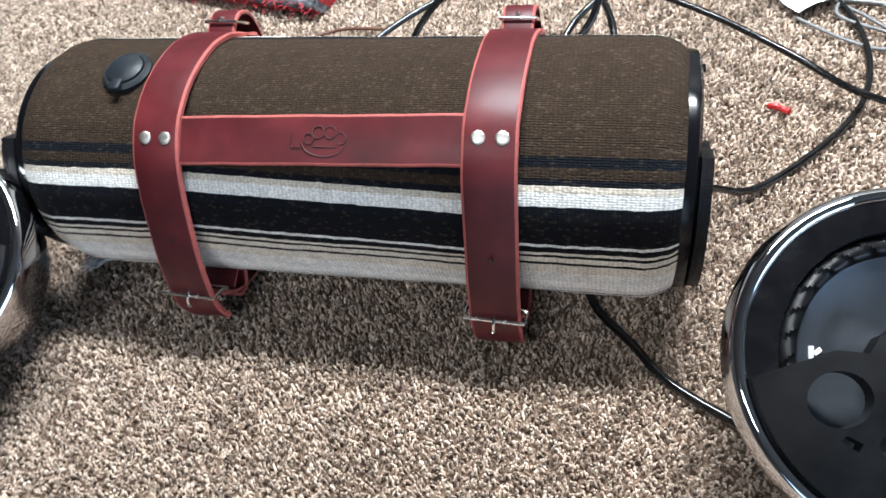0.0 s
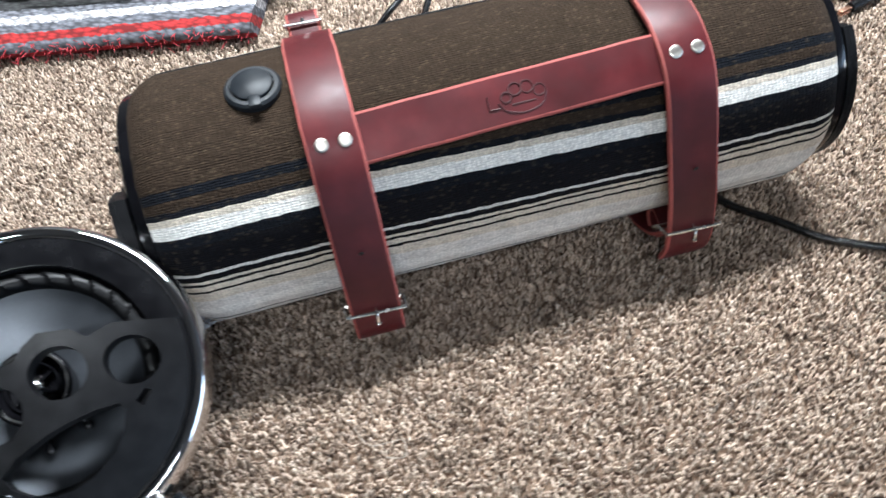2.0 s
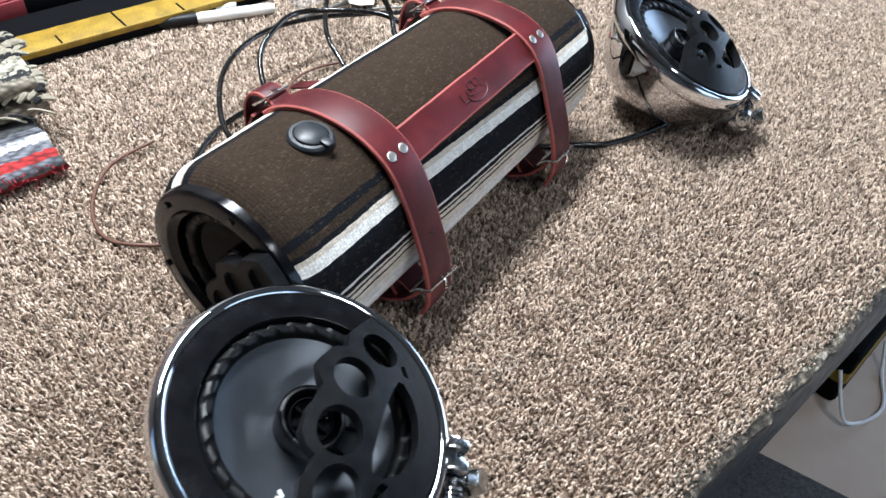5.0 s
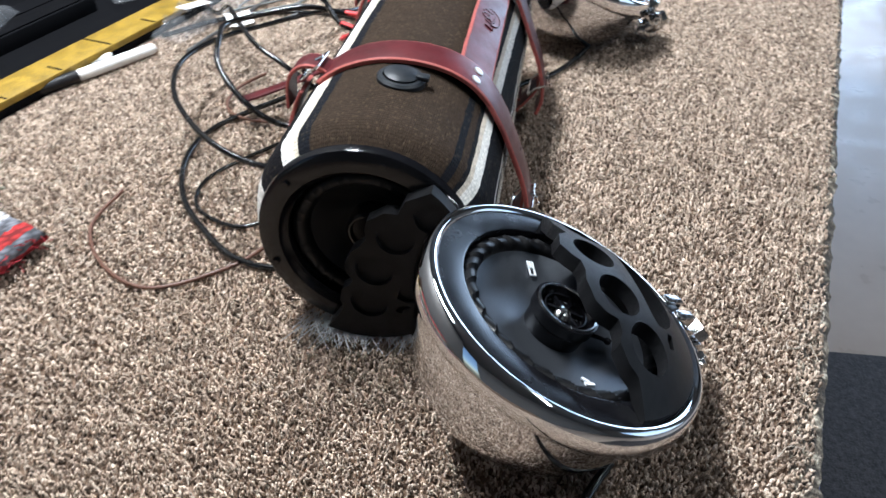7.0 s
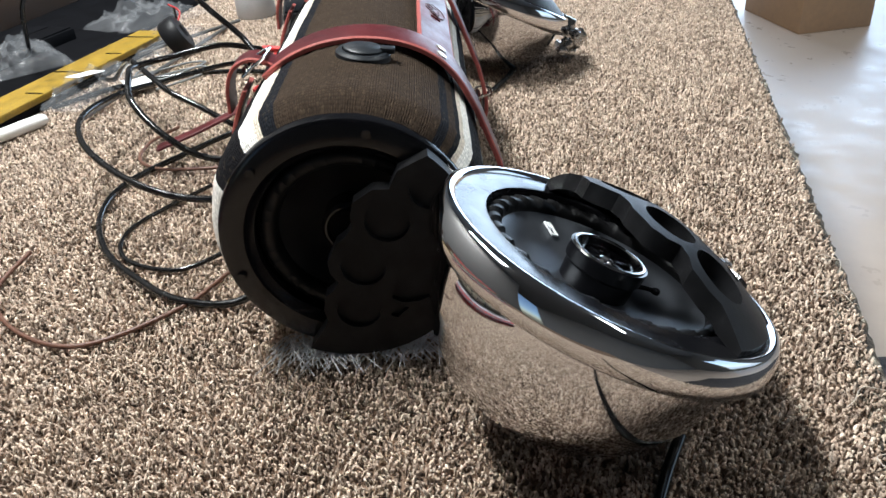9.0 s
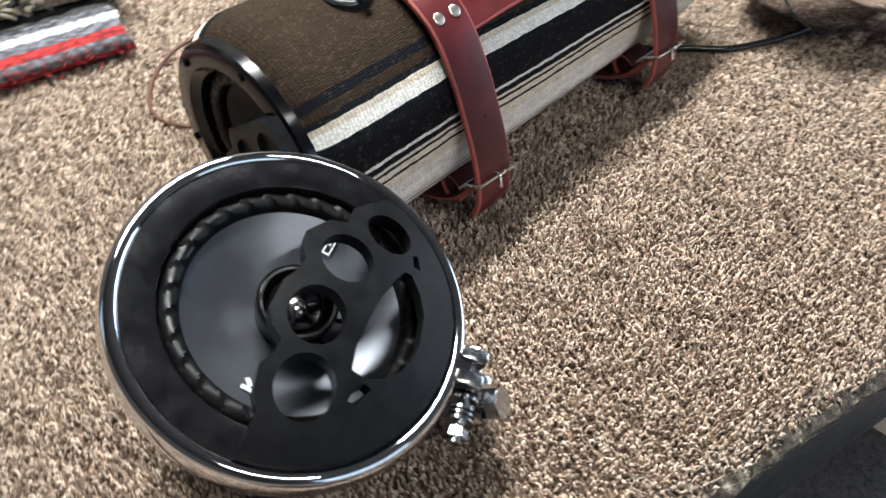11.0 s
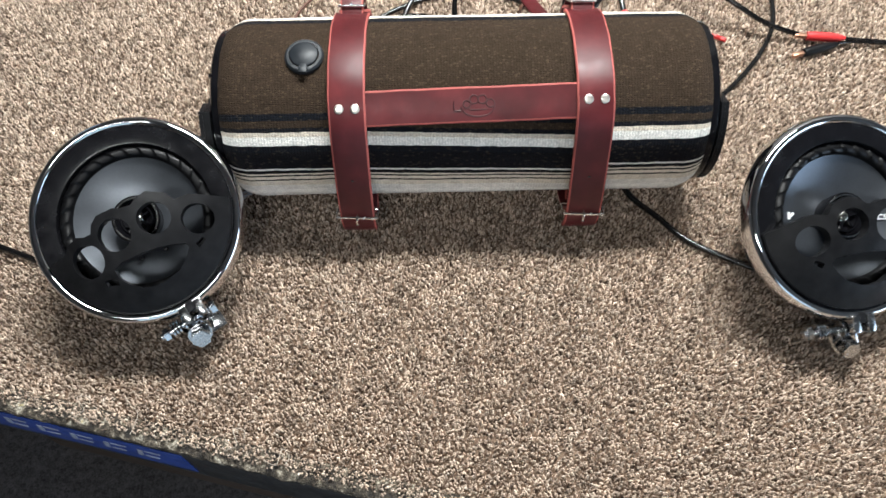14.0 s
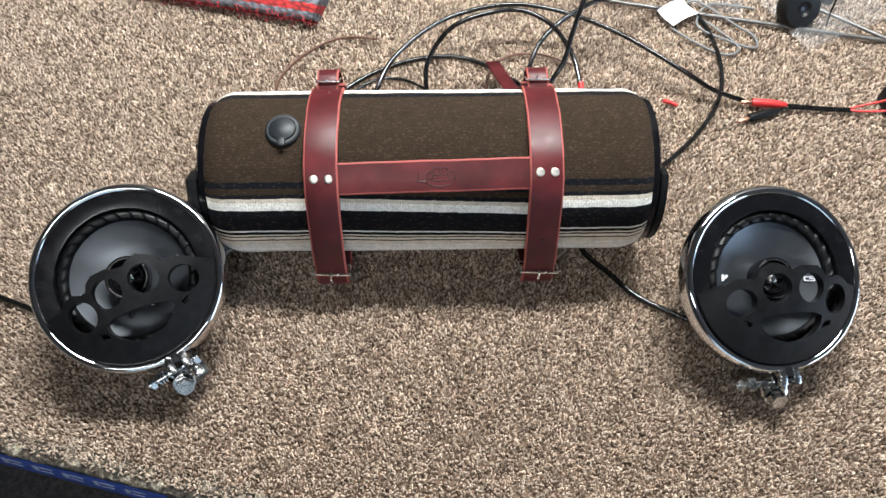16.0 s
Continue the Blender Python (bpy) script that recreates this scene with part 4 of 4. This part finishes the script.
bb = thing("battery_box", pose(0.722, 0.155, 0.0, 0, 0, 8), "black plastic box on the carpet beside the leads", "box")
part("case", solid(-0.06, 0.09, -0.055, 0.06, 0.0, 0.032, 0.006), BLACK_MATTE, bb)
part("case_lid", solid(-0.056, 0.086, -0.051, 0.056, 0.032, 0.036, 0.002), BLACK_GLOSS, bb)

# ---- things behind the roll ----
RUG_ROWS = [(0.0, (0.3, 0.012, 0.02)), (0.12, (0.16, 0.1649, 0.19)), (0.27, (0.42, 0.025, 0.025)), (0.42, (0.17, 0.1746, 0.2)), (0.58, (0.75, 0.7275, 0.74)), (0.72, (0.2, 0.2037, 0.23)), (0.85, (0.05, 0.05, 0.05))]
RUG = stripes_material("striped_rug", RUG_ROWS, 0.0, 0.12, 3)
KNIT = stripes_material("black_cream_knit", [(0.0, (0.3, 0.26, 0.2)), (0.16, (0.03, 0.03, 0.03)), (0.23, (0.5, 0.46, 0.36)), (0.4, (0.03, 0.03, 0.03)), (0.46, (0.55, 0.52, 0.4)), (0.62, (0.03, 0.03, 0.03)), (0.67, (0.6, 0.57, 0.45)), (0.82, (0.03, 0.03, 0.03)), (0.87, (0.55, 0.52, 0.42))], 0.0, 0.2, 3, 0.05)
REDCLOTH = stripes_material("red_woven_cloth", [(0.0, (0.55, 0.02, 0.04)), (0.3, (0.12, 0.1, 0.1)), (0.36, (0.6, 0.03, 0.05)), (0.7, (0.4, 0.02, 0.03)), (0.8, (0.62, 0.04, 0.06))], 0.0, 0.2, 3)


def folded_cloth(sx, sy, h, layers, seed):
    """A folded textile: stacked layers with round folds and an uneven top."""
    bm = bmesh.new()
    nx = 46
    for l in range(layers):
        z0, hl = h * l / layers, h / layers
        rows = []
        m = 40
        for i in range(nx + 1):
            x = sx * (i / nx)
            ring = []
            for k in range(m):
                a = 2 * math.pi * k / m
                cy, cz = math.cos(a), math.sin(a)
                y = sy / 2 + (sy / 2) * math.copysign(abs(cy) ** 0.35, cy)
                z = z0 + hl / 2 + hl / 2 * math.copysign(abs(cz) ** 0.6, cz)
                w = 0.003 * noise.noise(Vector((x * 22 + seed, y * 22, l * 3.1 + z * 20)))
                y += w - 0.004 * l * (1 if cy < 0 else -1)
                xx = x + (0.006 * noise.noise(Vector((y * 40, z * 60, seed + l))) if i in (0, nx) else 0)
                ring.append(bm.verts.new((xx, y, max(z + w * 0.7, 0.0005))))
            rows.append(ring)
        for p, q in zip(rows, rows[1:]):
            for k in range(m):
                bm.faces.new((p[k], p[(k + 1) % m], q[(k + 1) % m], q[k]))
        bm.faces.new(rows[0][::-1])
        bm.faces.new(rows[-1])
    return bm


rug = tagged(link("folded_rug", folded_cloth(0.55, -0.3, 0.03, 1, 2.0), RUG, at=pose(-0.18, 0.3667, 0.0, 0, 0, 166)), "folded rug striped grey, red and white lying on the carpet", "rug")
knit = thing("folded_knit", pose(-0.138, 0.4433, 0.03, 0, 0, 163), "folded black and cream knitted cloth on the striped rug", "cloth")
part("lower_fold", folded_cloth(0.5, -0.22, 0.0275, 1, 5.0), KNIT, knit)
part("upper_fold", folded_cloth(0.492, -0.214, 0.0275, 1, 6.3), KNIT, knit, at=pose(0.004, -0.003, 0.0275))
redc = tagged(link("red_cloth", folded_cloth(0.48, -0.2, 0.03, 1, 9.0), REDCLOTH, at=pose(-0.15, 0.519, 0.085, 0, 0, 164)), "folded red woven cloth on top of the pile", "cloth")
bm = bmesh.new()
for i in range(240):
    f = random.random()
    b = Vector((-0.18 - 0.5 * f * 0.97, 0.367 + 0.5 * f * 0.242, random.uniform(0.004, 0.026)))
    d = Vector((random.uniform(-0.006, 0.008), -random.uniform(0.003, 0.009), random.uniform(-0.004, 0.004)))
    sweep([b, b + d * 0.5, b + d], 0.0006, 3, bm, 2)
tagged(link("rug_fluff", bm, surface("red_fluff", (0.35, 0.03, 0.04), 0.95, vary=0.5, scale=300), at=None), "loose red yarn fluff along the rug edge", "fluff", kind="stuff")
for tone, lab, col, share in (("cream_yarn", "chunky cream yarn knots on the folded pile", (0.3, 0.27, 0.205), 720), ("black_yarn", "black yarn knots on the folded pile", (0.012, 0.012, 0.013), 400)):
    bm = bmesh.new()
    for i in range(share):
        f, g = random.uniform(0.0, 0.42), random.random()
        b = Vector((-0.136 - 0.956 * f + 0.29 * 0.11 * g, 0.441 + 0.292 * f + 0.956 * 0.11 * g, 0.045 + 0.047 * math.sqrt(g) + random.uniform(-0.004, 0.003)))
        d = Vector((random.uniform(0.006, 0.013), random.uniform(-0.006, 0.004), random.uniform(-0.003, 0.003)))
        sweep([b - d, b + Vector((0, -0.002, 0.004)), b + d], random.uniform(0.003, 0.0046), 6, bm, 3, taper=lambda t: 0.55 + 0.45 * math.sin(math.pi * t))
    for i in range(10):
        f = random.uniform(0.0, 0.3)
        b = Vector((-0.158 - 0.956 * f, 0.438 + 0.292 * f, 0.052))
        sweep([b, b + Vector((0.006, -0.012, 0.002)), b + Vector((0.02, -0.018, -0.008))], 0.0016, 5, bm, 4)
    tagged(link("yarn_knots", bm, surface(tone, col, 0.95, vary=0.4, scale=300)), lab, "yarn", kind="stuff")

# yellow spirit-level bar lying along the back
LV = pose(-0.10, 0.6286, 0.0, 0, 0, -16.5)
level = thing("yellow_straightedge", LV, "long worn yellow straightedge with black marks, lying on clutter", "straightedge")
part("bar", solid(-0.5, 0.78, 0.0, 0.06, 0.012, 0.022, 0.002), YELLOW, level)
part("bar_base", solid(-0.5, 0.78, 0.002, 0.058, 0.0, 0.0115, 0.001), DARK, level)
for k in range(14):
    x = -0.46 + 0.092 * k
    bm = solid(x, x + 0.0028, 0.002, 0.03 + 0.028 * (k % 2), 0.0215, 0.0228)
    part("mark", bm, DARK, level, "black measuring mark")
# dark sheet added under the clutter for the dark recess behind the straightedge
tagged(link("dark_recess_sheet", solid(-1.2, 1.5, 1.04, 1.63, 0.0, 0.011, 0.003), DARK, at=BENCH), "dark sheet added for the dark recess at the back of the bench", "mat")
# marker pen
pen = thing("marker_pen", turned((0.128, 0.5704, 0.009), (0.277, 0.4724, 0.009)), "white marker pen with a dark cap on the carpet", "pen")
part("barrel", lathe([(0.0, 0.058), (0.0075, 0.058), (0.0085, 0.064), (0.0085, 0.165), (0.0078, 0.174), (0.006, 0.179), (0.0, 0.18)], 24, m=Matrix.Rotation(math.pi / 2, 4, "Y")), WHITE, pen)
part("cap", lathe([(0.0, 0.0), (0.007, 0.0), (0.0082, 0.004), (0.0092, 0.058), (0.0, 0.058)], 24, m=Matrix.Rotation(math.pi / 2, 4, "Y")), BLACK_MATTE, pen, "dark pen cap")
pen2 = thing("marker_pen", turned((0.13, 0.6033, 0.009), (0.255, 0.519, 0.009)), "white pen half hidden by the straightedge", "pen")
part("barrel", lathe([(0.0, 0.0), (0.006, 0.0), (0.007, 0.006), (0.007, 0.13), (0.005, 0.14), (0.0, 0.14)], 20, m=Matrix.Rotation(math.pi / 2, 4, "Y")), WHITE, pen2)

# threaded rods and a paper tag
for a, b, r in (((0.275, 0.42, 0.006), (0.706, 0.3201, 0.006), 0.0032), ((0.56, 0.4365, 0.008), (0.73, 0.3007, 0.01), 0.003)):
    rod = thing("metal_rod", turned(a, b), "long thin steel rod lying on the carpet", "rod")
    L = (Vector(b) - Vector(a)).length
    part("shaft", sweep([(0, 0, 0), (L, 0, 0)], r, 10, smooth=False), ROD, rod)
bm = bmesh.new()
g = [[bm.verts.new((0.05 * i / 6 - 0.025, 0.04 * j / 5 - 0.02, 0.003 * math.sin(i * 0.7) + 0.002 * math.cos(j))) for j in range(6)] for i in range(7)]
for i in range(6):
    for j in range(5):
        bm.faces.new((g[i][j], g[i + 1][j], g[i + 1][j + 1], g[i][j + 1]))
got = bmesh.ops.extrude_face_region(bm, geom=bm.faces[:])
bmesh.ops.translate(bm, verts=[v for v in got["geom"] if isinstance(v, bmesh.types.BMVert)], vec=(0, 0, 0.0005))
tagged(link("paper_tag", bm, PAPER, at=pose(0.392, 0.3831, 0.012, 4, -6, 30)), "small white paper tag lying on wires", "paper tag")

# clear plastic bags
def bag(sx, sy, h, seed):
    bm = bmesh.new()
    n = 26
    top = [[bm.verts.new((sx * (i / n - 0.5), sy * (j / n - 0.5), h * max(0.0, math.sin(math.pi * i / n) * math.sin(math.pi * j / n)) ** 0.5 * (0.55 + 0.5 * noise.noise(Vector((i * 0.28 + seed, j * 0.28, 0))) + 0.35 * noise.noise(Vector((i * 0.7, j * 0.7 + seed, 4)))) + 0.001)) for j in range(n + 1)] for i in range(n + 1)]
    for i in range(n):
        for j in range(n):
            bm.faces.new((top[i][j], top[i + 1][j], top[i + 1][j + 1], top[i][j + 1]))
    got = bmesh.ops.extrude_face_region(bm, geom=bm.faces[:])
    bmesh.ops.translate(bm, verts=[v for v in got["geom"] if isinstance(v, bmesh.types.BMVert)], vec=(0, 0, 0.0012))
    return bm


for x, y, z, sx, sy, h, rz, seed in ((0.42, 0.47, 0.003, 0.2, 0.12, 0.03, -18, 1), (0.63, 0.41, 0.003, 0.18, 0.15, 0.025, 25, 4), (0.50, 0.60, 0.024, 0.16, 0.12, 0.05, 40, 7), (0.22, 0.755, 0.037, 0.2, 0.12, 0.08, 10, 11), (0.80, 0.50, 0.003, 0.2, 0.16, 0.05, -30, 15)):
    tagged(link("plastic_bag", bag(sx, sy, h, seed), BAG, at=pose(x, y, z, 0, 0, rz)), "crumpled clear plastic bag at the back of the bench", "plastic bag", "plastic bags")
tagged(link("paper_label", solid(-0.028, 0.028, -0.012, 0.012, 0, 0.0006), PAPER, at=pose(0.395, 0.4559, 0.03, 0, 8, -20)), "white printed label inside a plastic bag", "label")

# black round fitting with wires
knob = thing("round_fitting", pose(0.573, 0.372, 0.029, 62, 0, 12), "round black plastic fitting with short wires on a plastic bag", "fitting")
part("body", lathe([(0.0, -0.015), (0.028, -0.014), (0.031, -0.008), (0.031, 0.012), (0.028, 0.016), (0.012, 0.017), (0.008, 0.013), (0.0, 0.013)], 40), BLACK_MATTE, knob)
part("hole", lathe([(0.0, 0.0135), (0.0035, 0.0135), (0.0035, 0.012)], 16), BLACK_GLOSS, knob)
part("lead", sweep([(0.025, 0.01, 0.01), (0.045, 0.03, 0.02), (0.06, 0.02, 0.012), (0.055, -0.02, 0.004), (0.05, -0.06, 0.004), (0.08, -0.075, 0.004)], 0.0016, 8), CABLE, knob, "thin black wire")
part("lead", sweep([(0.028, 0.012, 0.012), (0.042, 0.022, 0.024), (0.05, 0.04, 0.015)], 0.0016, 8), RED_WIRE, knob, "thin red wire")

# white jar, cardboard tray with holes, dark boxes at the back
jar = thing("plastic_jar", pose(0.80, 0.2823, 0.0), "cloudy white plastic jar on the carpet", "jar")
part("body", lathe([(0.0, 0.0), (0.034, 0.0), (0.037, 0.004), (0.037, 0.07), (0.034, 0.078), (0.032, 0.082), (0.0, 0.082)], 40), surface("cloudy_plastic", (0.55, 0.5626, 0.58), 0.4, vary=0.1), jar)
part("lid", lathe([(0.0, 0.082), (0.035, 0.082), (0.036, 0.085), (0.036, 0.096), (0.034, 0.099), (0.0, 0.1)], 40), WHITE, jar)
tray = thing("cardboard_box", pose(0.95, 0.8148, 0.011, 0, 0, -14), "brown cardboard box with punched holes at the back of the bench", "box")
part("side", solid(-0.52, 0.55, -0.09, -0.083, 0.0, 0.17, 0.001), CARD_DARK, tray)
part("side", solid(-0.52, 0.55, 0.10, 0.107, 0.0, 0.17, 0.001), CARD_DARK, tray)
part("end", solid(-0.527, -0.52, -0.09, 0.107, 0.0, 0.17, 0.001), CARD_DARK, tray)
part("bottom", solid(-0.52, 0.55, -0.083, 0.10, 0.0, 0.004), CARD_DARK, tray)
for k in range(16):
    part("hole", lathe([(0.0, 0.0), (0.0045, 0.0), (0.005, 0.0008), (0.0, 0.0008)], 14, m=Matrix.Translation((-0.46 + 0.064 * k, -0.0905, 0.11)) @ Matrix.Rotation(math.pi / 2, 4, "X")), DARK, tray, "small dark punched hole")
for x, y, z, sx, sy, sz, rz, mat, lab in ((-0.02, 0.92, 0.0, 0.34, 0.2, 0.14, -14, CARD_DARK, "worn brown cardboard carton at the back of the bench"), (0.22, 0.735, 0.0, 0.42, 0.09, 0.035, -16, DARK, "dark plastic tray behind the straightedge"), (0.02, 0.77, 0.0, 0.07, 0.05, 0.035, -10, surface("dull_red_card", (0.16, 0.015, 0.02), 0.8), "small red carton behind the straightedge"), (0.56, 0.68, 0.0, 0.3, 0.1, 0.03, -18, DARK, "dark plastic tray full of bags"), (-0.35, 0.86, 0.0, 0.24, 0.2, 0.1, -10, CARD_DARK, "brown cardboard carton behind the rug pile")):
    b = thing("carton" if "carton" in lab else "parts_tray", pose(x, y, z, 0, 0, rz), lab, "box" if "carton" in lab else "tray")
    part("body", solid(-sx / 2, sx / 2, -sy / 2, sy / 2, 0, sz, 0.003), mat, b)
    part("lid_flap", solid(-sx / 2 + 0.004, sx / 2 - 0.004, -sy / 2 + 0.004, -0.002, sz, sz + 0.0025, 0.0005), mat, b)
    part("lid_flap", solid(-sx / 2 + 0.004, sx / 2 - 0.004, 0.002, sy / 2 - 0.004, sz, sz + 0.0025, 0.0005), mat, b)

# red scrap and stray threads
tagged(link("red_scrap", sweep([(-0.009, 0.004, 0.004), (-0.003, 0.001, 0.006), (0.004, -0.001, 0.004), (0.009, -0.006, 0.005)], 0.003, 8), RED_WIRE, at=pose(0.351, 0.1994, 0.0)), "small scrap of red sleeve on the carpet", "scrap")
for x, y, rz, l in ((-0.135, -0.191, -40, 0.03), (-0.347, -0.302, 100, 0.031), (-0.236, -0.338, 60, 0.018), (-0.19, -0.36, 20, 0.016), (-0.13, 0.37, 10, 0.02), (0.105, -0.12, 0, 0.02), (-0.4, -0.3, 75, 0.016)):
    pts = [(-l, 0.004, 0.004), (-l * 0.4, -0.005, 0.007), (0.0, 0.003, 0.006), (l * 0.3, 0.008, 0.007), (l * 0.5, -0.002, 0.005), (l * 0.1, -0.007, 0.004)]
    tagged(link("thread", sweep(pts[:4] if l > 0.03 else pts, 0.00032, 5), FIBRE, at=pose(x, y, 0.0, 0, 0, rz)), "pale loose thread on the carpet", "thread", "stray threads")

# ---- below the bench ----
bx = thing("blue_label", BENCH @ pose(-0.47, -0.0126, -0.048), "blue printed label strip with pale lettering on the bench edging", "label")
part("strip", solid(-0.30, 0.165, 0.0002, 0.0014, -0.036, 0.03, 0.0003), BLUE, bx)
for k in range(9):
    x = -0.205 + 0.039 * k
    lean = Matrix.Translation((x, 0, 0)) @ Matrix(((1, 0, 0.28, 0), (0, 1, 0, 0), (0, 0, 1, 0), (0, 0, 0, 1)))
    part("lettering_bar", box(bmesh.new(), 0.0, 0.006, -0.0004, 0.0003, -0.012, 0.013, 0, lean), PALE_PRINT, bx, "pale printed bar")
    part("lettering_bar", box(bmesh.new(), 0.008, 0.026, -0.0004, 0.0003, 0.008, 0.013, 0, lean), PALE_PRINT, bx, "pale printed bar")
    part("lettering_bar", box(bmesh.new(), 0.008, 0.024, -0.0004, 0.0003, -0.012, -0.007, 0, lean), PALE_PRINT, bx, "pale printed bar")
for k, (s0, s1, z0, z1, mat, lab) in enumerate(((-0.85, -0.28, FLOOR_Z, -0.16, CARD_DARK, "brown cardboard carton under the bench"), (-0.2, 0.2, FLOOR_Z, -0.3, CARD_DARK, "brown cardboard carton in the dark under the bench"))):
    cb = thing("carton", BENCH @ pose((s0 + s1) / 2, 0.26, z0), lab, "box")
    w, h = (s1 - s0) / 2, z1 - z0
    part("body", solid(-w, w, -0.18, 0.2, 0, h, 0.004), mat, cb)
    part("lid_flap", solid(-w + 0.004, w - 0.004, -0.176, 0.0, h, h + 0.003, 0.0006), mat, cb)
    part("lid_flap", solid(-w + 0.004, w - 0.004, 0.004, 0.196, h, h + 0.003, 0.0006), mat, cb)
far = thing("cardboard_box", pose(3.05, -1.95, FLOOR_Z, 0, 0, 8), "closed brown cardboard box on the concrete floor", "box")
part("body", solid(-0.2, 0.3, -0.15, 0.22, 0, 0.32, 0.006), CARD, far)
part("tape", solid(-0.201, 0.301, 0.01, 0.06, 0.32, 0.3215), surface("packing_tape", (0.35, 0.24, 0.14), 0.3), far)
low = thing("yellow_tool_case", pose(0.92, -0.52, FLOOR_Z, 0, 0, -12), "yellow and black tool case on the floor", "tool case")
part("body", solid(-0.16, 0.16, -0.08, 0.12, 0, 0.16, 0.012), DARK, low)
part("stripe", solid(-0.162, 0.162, -0.082, 0.04, 0.06, 0.1, 0.01), YELLOW, low)
part("cord", sweep([(-0.16, -0.06, 0.1), (-0.2, -0.12, 0.02), (-0.1, -0.16, 0.006), (0.0, -0.12, 0.006), (0.05, -0.09, 0.05)], 0.004, 8), WHITE, low, "white cord")

# ---- carpet pile ----


def pile():
    """Leaning yarn tufts over the part of the bench that is walked along."""
    rng = np.random.default_rng(4)
    cols, rows = [], []
    for step, y0, y1 in ((0.0027, -0.0065, 0.56), (0.0035, 0.56, 1.14)):
        xs, ys = np.meshgrid(np.arange(-1.02, 1.0, step), np.arange(y0, y1, step))
        cols.append(xs.ravel() + rng.uniform(-0.45, 0.45, xs.size) * step)
        rows.append(ys.ravel() + rng.uniform(-0.45, 0.45, xs.size) * step)
    x, y = np.concatenate(cols), np.concatenate(rows)
    n = x.size
    keep = (y > -0.003 + 0.0022 * rng.standard_normal(n)) & (rng.random(n) > 0.02)
    x, y = x[keep], y[keep]
    n = len(x)
    lean_a = rng.uniform(0, 2 * np.pi, n)
    lean = rng.uniform(0.15, 1.0, n)
    h = rng.uniform(0.0055, 0.0085, n)
    dx, dy = np.cos(lean_a) * lean * 0.0062, np.sin(lean_a) * lean * 0.0062
    # tufts gather into twisted clumps
    cell = 0.0062
    best, near = np.full(n, 9.0), np.zeros((n, 2))
    ci, cj = np.floor(x / cell).astype(int), np.floor(y / cell).astype(int)
    for di in (-1, 0, 1):
        for dj in (-1, 0, 1):
            gi, gj = ci + di, cj + dj
            h1 = np.sin(gi * 127.1 + gj * 311.7) * 43758.5453
            h2 = np.sin(gi * 269.5 + gj * 183.3) * 43758.5453
            px, py = (gi + h1 - np.floor(h1)) * cell, (gj + h2 - np.floor(h2)) * cell
            d = np.hypot(px - x, py - y)
            m = d < best
            best[m] = d[m]
            near[m] = np.stack([px, py], 1)[m]
    gather = rng.uniform(0.3, 0.75, n)
    dx, dy = dx * 0.45 + (near[:, 0] - x) * gather, dy * 0.45 + (near[:, 1] - y) * gather
    h = h * np.clip(1.22 - best / cell * 0.55, 0.6, 1.25)
    spin = rng.uniform(0, 2 * np.pi, n)
    w = np.where(y < 0.56, rng.uniform(0.00085, 0.0014, n), rng.uniform(0.0011, 0.0018, n))
    verts = np.zeros((n, 7, 3))
    for ring, (f, wf) in enumerate(((0.15, 0.9), (0.8, 1.15))):
        for k in range(3):
            a = spin + k * 2.0944 + ring * 0.7
            verts[:, ring * 3 + k, 0] = x + dx * f ** 1.6 + np.cos(a) * w * wf
            verts[:, ring * 3 + k, 1] = y + dy * f ** 1.6 + np.sin(a) * w * wf
            verts[:, ring * 3 + k, 2] = -0.005 + h * f * (1 - 0.25 * lean) + 0.0006 * np.sin(a * 2)
    verts[:, 6] = np.stack([x + dx * 1.1, y + dy * 1.1, -0.005 + h * (1 - 0.25 * lean)], 1)
    tri = []
    for ring in range(1):
        for k in range(3):
            a, b, c, d = ring * 3 + k, ring * 3 + (k + 1) % 3, ring * 3 + 3 + (k + 1) % 3, ring * 3 + 3 + k
            tri += [(a, b, c), (a, c, d)]
    tri += [(3 + k, 3 + (k + 1) % 3, 6) for k in range(3)]
    tri = np.array(tri)
    faces = (tri[None] + (np.arange(n) * 7)[:, None, None]).reshape(-1, 3)
    me = bpy.data.meshes.new("carpet_pile")
    me.vertices.add(n * 7)
    me.vertices.foreach_set("co", verts.reshape(-1))
    me.loops.add(faces.size)
    me.loops.foreach_set("vertex_index", faces.reshape(-1).astype(np.int32))
    me.polygons.add(len(faces))
    me.polygons.foreach_set("loop_start", np.arange(0, faces.size, 3, dtype=np.int32))
    me.update(calc_edges=True)
    me.materials.append(CARPET)
    me.shade_smooth()
    ob = new("carpet_pile", me)
    ob.matrix_basis = BENCH
    return tagged(ob, "speckled beige, cream and dark brown carpet pile", "carpet pile", kind="stuff")


pile()
